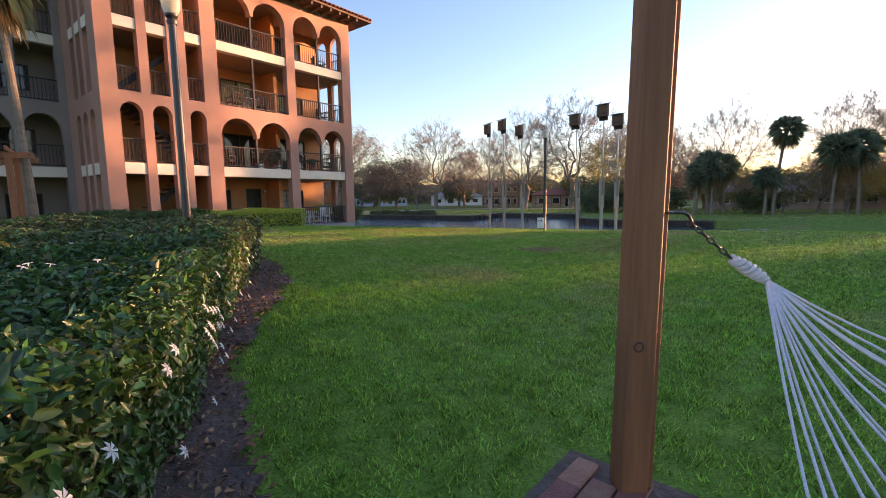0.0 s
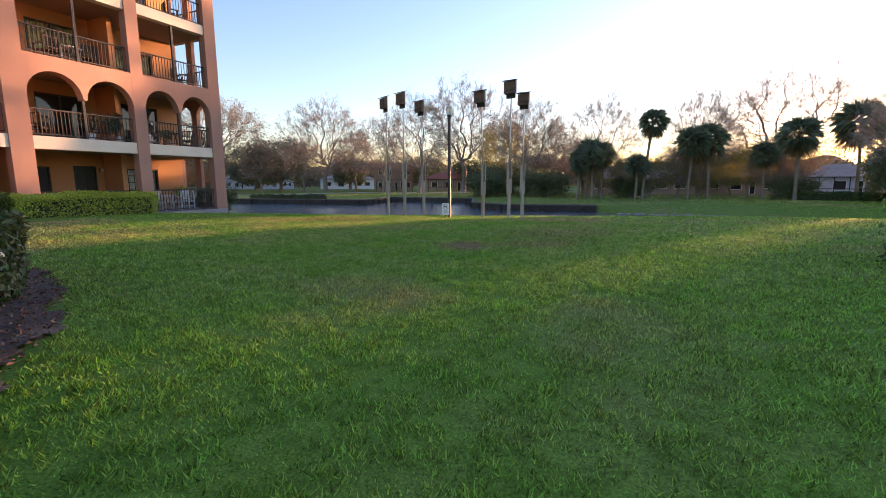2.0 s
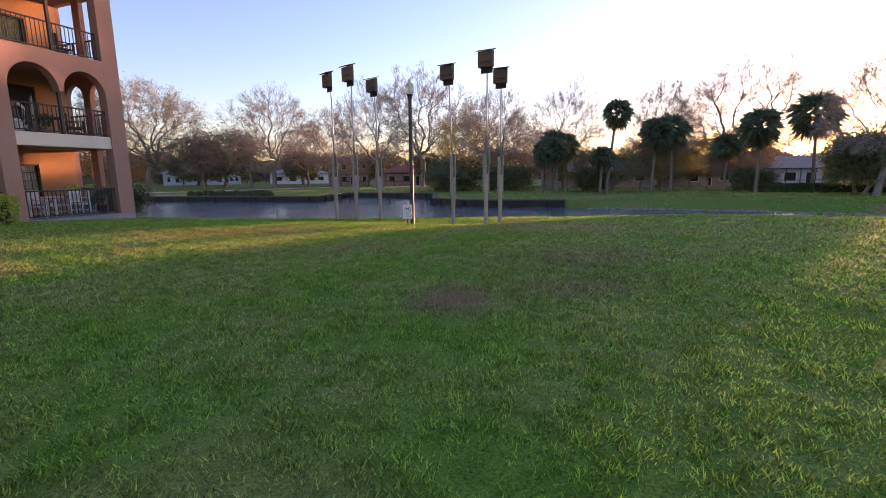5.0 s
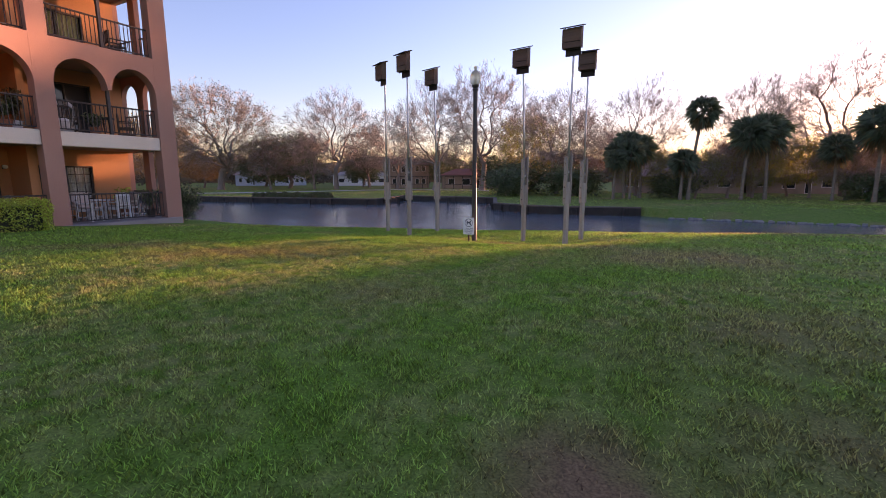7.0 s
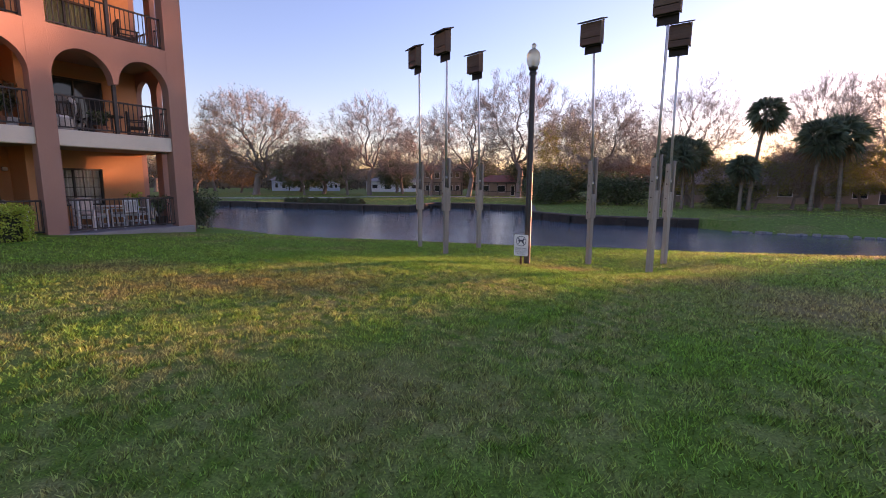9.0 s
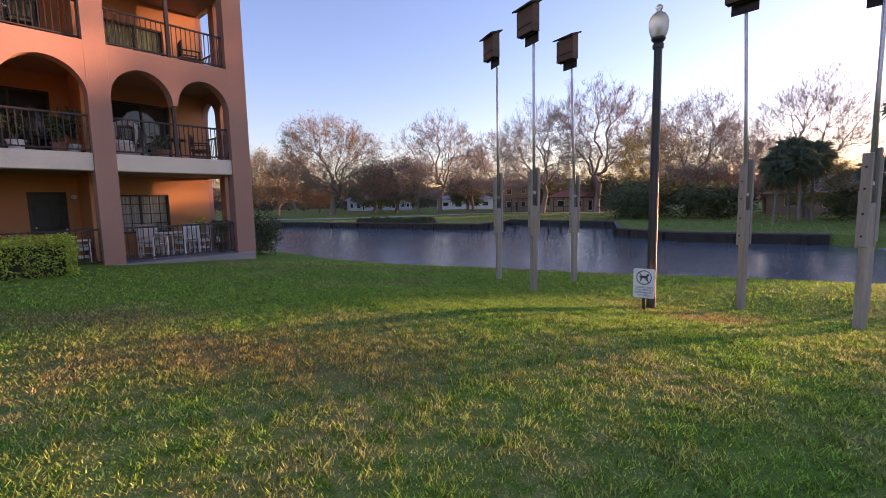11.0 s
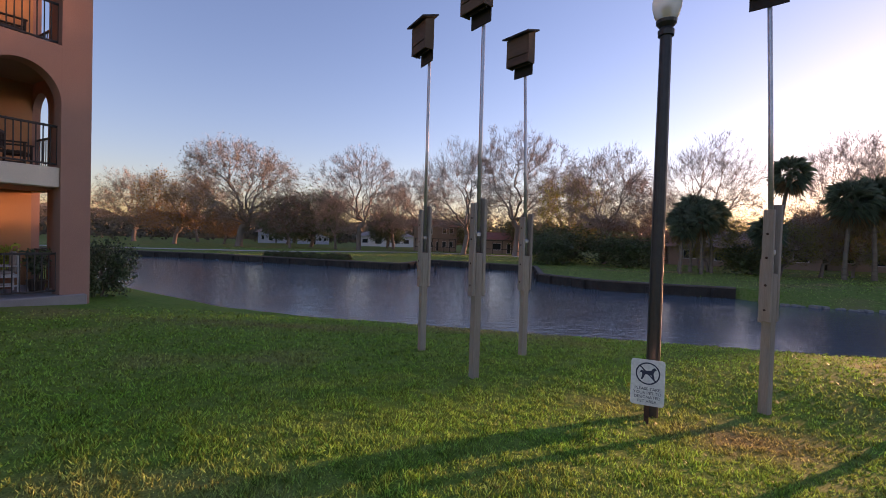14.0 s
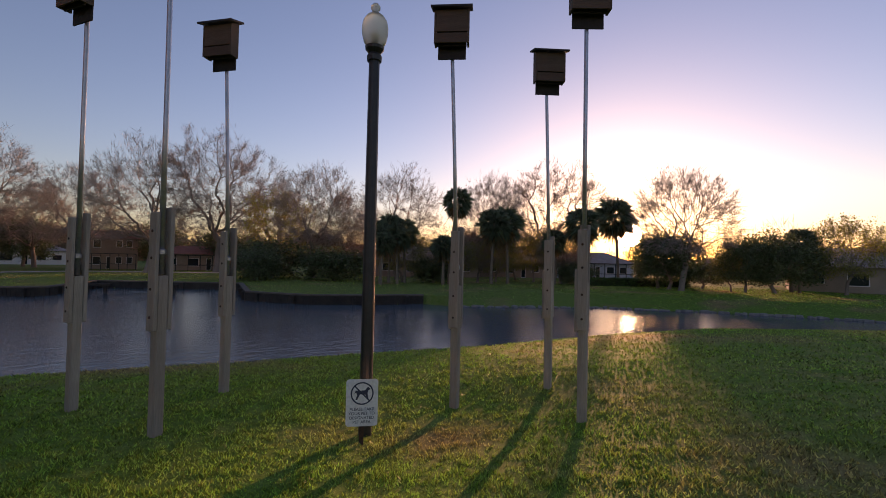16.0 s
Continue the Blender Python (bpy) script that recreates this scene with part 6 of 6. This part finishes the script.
def garden_frame():
    x, y = -11.1, 11.25
    t = thing("pergola", pose(x, y, gz(x, y), 0, 0, 40), "stained timber garden pergola behind the hedge", "pergola")
    for a, b in ((0, 0), (-1.8, 0), (0, 1.8), (-1.8, 1.8)):
        part("post", Geo().box(a - 0.07, a + 0.07, b - 0.07, b + 0.07, -0.3, 2.3, 0.008), HAMPOST, t)
    for b in (0, 1.8):
        part("beam", Geo().box(-2.3, 0.5, b - 0.05, b + 0.05, 2.3, 2.46, 0.008), HAMPOST, t)
    for k in range(6):
        part("slat", Geo().box(-1.8 + k * 0.36 - 0.03, -1.8 + k * 0.36 + 0.03, -0.4, 2.2, 2.46, 2.58, 0.006), HAMPOST, t)
    part("brace", Geo().box(-0.03, 0.03, -0.03, 0.03, -0.45, 0.45, 0.004), HAMPOST, t, m=pose(-0.3, 0, 2.0, 0, 45, 0))


garden_frame()


# ---- patio and balcony furniture ----
def on_house(u, n, z, turn=0):
    return HOUSE_POSE @ pose(-u, n, z, 0, 0, turn)


def patio_chair(m, material, label, group, cloth=None):
    t = thing("patio_chair", m, label, "chair", group=group)
    leg = Geo().box(-0.025, 0.025, -0.025, 0.025, 0, 0.62, 0.005).mesh("leg", material)
    back = Geo().box(-0.025, 0.025, -0.025, 0.025, 0, 0.92, 0.005).mesh("leg", material)
    for sx in (-0.27, 0.27):
        part("leg", leg, None, t, m=pose(sx, -0.25, 0))
        part("leg", back, None, t, m=pose(sx, 0.25, 0))
        part("armrest", Geo().box(sx - 0.04, sx + 0.04, -0.3, 0.28, 0.62, 0.65, 0.006), material, t)
        part("side_rail", Geo().box(sx - 0.015, sx + 0.015, -0.22, 0.22, 0.36, 0.42), material, t)
        part("stretcher", Geo().box(sx - 0.012, sx + 0.012, -0.22, 0.22, 0.14, 0.18), material, t)
    for k in range(6):
        part("seat_slat", Geo().box(-0.25, 0.25, -0.24 + k * 0.082, -0.175 + k * 0.082, 0.42, 0.44, 0.004), material, t)
    part("back_rail", Geo().box(-0.25, 0.25, 0.23, 0.27, 0.86, 0.93, 0.008), material, t)
    part("back_rail", Geo().box(-0.25, 0.25, 0.235, 0.265, 0.50, 0.55, 0.006), material, t)
    if cloth:
        part("back_cushion", Geo().box(-0.235, 0.235, 0.165, 0.235, 0.47, 0.99, 0.03), cloth, t, "pale tan back cushion")
        part("seat_cushion", Geo().box(-0.24, 0.24, -0.26, 0.16, 0.442, 0.51, 0.025), cloth, t, "pale tan seat cushion")
    for k in range(6):
        part("back_slat", Geo().box(-0.22 + k * 0.088 - 0.015, -0.22 + k * 0.088 + 0.015, 0.24, 0.26, 0.55, 0.86), material, t)
    return t


def patio_table(m, material, top_r, h, label):
    t = thing("patio_table", m, label, "table")
    part("tabletop", Geo().lathe([(0, h - 0.04), (top_r - 0.01, h - 0.04), (top_r, h - 0.03), (top_r, h - 0.008), (top_r - 0.01, h), (0, h)], 28), material, t)
    for k in range(4):
        a = math.pi / 4 + k * math.pi / 2
        part("leg", Geo().tube([(math.cos(a) * top_r * 0.7, math.sin(a) * top_r * 0.7, 0), (math.cos(a) * top_r * 0.55, math.sin(a) * top_r * 0.55, h - 0.04)], 0.025, 8), material, t)


CUSHION = surf("pale tan cloth", (0.46, 0.38, 0.33), (0.54, 0.45, 0.39), 8, 0.95, bump=0.25, fine=120)
c1 = patio_chair(on_house(1.75, 1.15, 0.1, 200), WHITE, "white wooden patio armchair with pale tan cushions", "white patio chairs", CUSHION)
copy_thing(c1, on_house(2.75, 0.95, 0.1, 30))
copy_thing(c1, on_house(2.5, 2.1, 0.1, 0))
copy_thing(c1, on_house(1.2, 1.5, 0.1, -95))
copy_thing(c1, on_house(4.45, 1.6, 0.1, 80))
patio_table(on_house(2.05, 1.75, 0.1), WHITE, 0.48, 0.72, "round white patio table between slatted chairs")
WICKER = surf("dark brown wicker", (0.05, 0.032, 0.022), (0.08, 0.05, 0.032), 20, 0.7, bump=0.5, fine=60)
PALEWICKER = surf("pale wicker", (0.45, 0.40, 0.36), (0.55, 0.50, 0.45), 20, 0.7, bump=0.5, fine=60)
TERRACOTTA = surf("clay pot", (0.34, 0.13, 0.07), (0.40, 0.17, 0.10), 8, 0.8, bump=0.2)
d1 = patio_chair(on_house(3.1, 1.0, 3.06, 170), WICKER, "dark brown slatted balcony armchair", "balcony chairs")
for u, n, z, turn in ((1.05, 1.3, 3.06, 60), (2.55, 2.2, 3.06, 10), (5.0, 1.2, 3.06, 160), (6.9, 1.6, 3.06, 200), (7.2, 0.9, 3.06, 120), (1.2, 1.2, 5.92, 80), (5.2, 1.1, 5.92, 170), (6.6, 1.0, 5.92, 190), (1.4, 1.2, 8.8, 70), (5.4, 1.2, 8.8, 170)):
    copy_thing(d1, on_house(u, n, z, turn))
patio_table(on_house(1.9, 1.3, 3.06), WICKER, 0.42, 0.72, "small dark round balcony table")
patio_table(on_house(5.9, 1.2, 5.92), WHITE, 0.55, 0.72, "white round table on the upper balcony")


def wicker_seat(m, label):
    """A rounded wicker tub chair with a high curved back."""
    t = thing("tub_chair", m, label, "chair")
    part("base", Geo().lathe([(0, 0), (0.30, 0), (0.34, 0.2), (0.38, 0.40), (0.34, 0.42), (0, 0.42)], 20), PALEWICKER, t, smooth=True)
    sh = Geo()
    n = 16
    rows = []
    for zz, r in ((0.3, 0.38), (0.6, 0.44), (0.85, 0.46), (1.0, 0.40)):
        rows.append([(r * math.cos(math.pi * k / n) * (1 if zz < 0.95 else 0.7), r * math.sin(math.pi * k / n), zz + 0.18 * math.sin(math.pi * k / n) * (zz > 0.5)) for k in range(n + 1)])
    v = [p for r in rows for p in r] + [(p[0] * 0.9, p[1] * 0.9, p[2]) for r in rows for p in r]
    m1 = n + 1
    o = len(rows) * m1
    f = [(i * m1 + k, i * m1 + k + 1, (i + 1) * m1 + k + 1, (i + 1) * m1 + k) for i in range(3) for k in range(n)]
    f += [tuple(q + o for q in reversed(x)) for x in f]
    f += [(3 * m1 + k, 3 * m1 + k + 1, 3 * m1 + k + 1 + o, 3 * m1 + k + o) for k in range(n)]
    part("backrest", sh.add(v, f), PALEWICKER, t, smooth=True)
    part("cushion", Geo().lathe([(0, 0.42), (0.30, 0.42), (0.33, 0.46), (0.30, 0.51), (0, 0.53)], 20), WHITE, t, smooth=True)


wicker_seat(on_house(2.9, 1.5, 3.06, 20), "pale wicker tub chair with a white cushion")
wicker_seat(on_house(3.35, 0.95, 3.06, -50), "pale wicker tub chair beside the railing")


def potted_plant(m, h, spread, material, label, seed, pot=None):
    rng = np.random.default_rng(seed)
    t = thing("potted_plant", m, label, "potted plant", group="potted plants")
    part("pot", Geo().lathe([(0, 0), (0.13, 0), (0.18, 0.28), (0.20, 0.28), (0.20, 0.32), (0.16, 0.32), (0.15, 0.26), (0, 0.26)], 18), pot or TERRACOTTA, t)
    n = 260
    a, f = rng.uniform(0, 2 * np.pi, n), rng.uniform(0.15, 1, n)
    r = spread * f * rng.uniform(0.3, 1, n)
    P = np.column_stack([r * np.cos(a), r * np.sin(a), 0.3 + h * np.sqrt(f) * rng.uniform(0.4, 1, n)])
    nr = rng.normal(size=P.shape) + np.array((0, 0, 0.7))
    nr /= np.linalg.norm(nr, axis=1, keepdims=True)
    s = rng.uniform(0.10, 0.22, n)
    part("leaves", leaf_mesh("leaves", P, nr, s, s * 0.35, material, rng), None, t)
    st = Geo()
    for k in range(7):
        b = rng.uniform(0, 6.28)
        st.tube([(0, 0, 0.26), (spread * 0.3 * math.cos(b), spread * 0.3 * math.sin(b), 0.3 + h * 0.45), (spread * 0.6 * math.cos(b), spread * 0.6 * math.sin(b), 0.3 + h * 0.8)], [0.012, 0.009, 0.004], 5)
    part("stems", st, BARK, t)


potted_plant(on_house(4.75, 0.8, 3.06), 0.8, 0.35, LEAF_DARK, "leafy green plant in a clay pot", 41)
potted_plant(on_house(5.6, 0.75, 3.06), 0.7, 0.4, LEAF_DARK, "leafy green plant in a white pot", 42, WHITE)
potted_plant(on_house(4.45, 0.95, 3.06), 1.1, 0.3, LEAF_OAK, "tall dry plant in a white pot", 43, WHITE)
potted_plant(on_house(2.3, 0.9, 3.06), 0.5, 0.35, LEAF_DARK, "bushy plant in a clay pot by the railing", 44)
potted_plant(on_house(0.9, 2.3, 0.1), 0.9, 0.35, BRIGHTHEDGE, "yellow-green plant in a clay pot on the patio", 45)
potted_plant(on_house(0.75, 0.85, 0.1), 0.8, 0.3, LEAF_DARK, "dark leafy plant in a dark pot by the pier", 46, WICKER)
potted_plant(on_house(7.0, 1.0, 0.1), 0.6, 0.3, LEAF_DARK, "leafy plant in a clay pot by the patio door", 47)


def low_sun():
    g = Geo()
    n, r = 40, 20.0
    c = SUN_DIR * 880
    q = SUN_DIR.to_track_quat("Z", "Y").to_matrix()
    g.add([c + q @ Vector((r * math.cos(2 * math.pi * k / n), r * math.sin(2 * math.pi * k / n), 0)) for k in range(n)], [tuple(range(n))])
    m, nd, l, b = nodes_of("setting sun")
    em, tr, ad = nd.new("ShaderNodeEmission"), nd.new("ShaderNodeBsdfTransparent"), nd.new("ShaderNodeAddShader")
    em.inputs[0].default_value, em.inputs[1].default_value = (1.0, 0.72, 0.38, 1), 30.0
    l.new(em.outputs[0], ad.inputs[0]), l.new(tr.outputs[0], ad.inputs[1])
    l.new(ad.outputs[0], nd["Material Output"].inputs["Surface"])
    solid("backdrop", g, m, "setting sun low above the trees", "sun", kind="structure", fix=False)


low_sun()
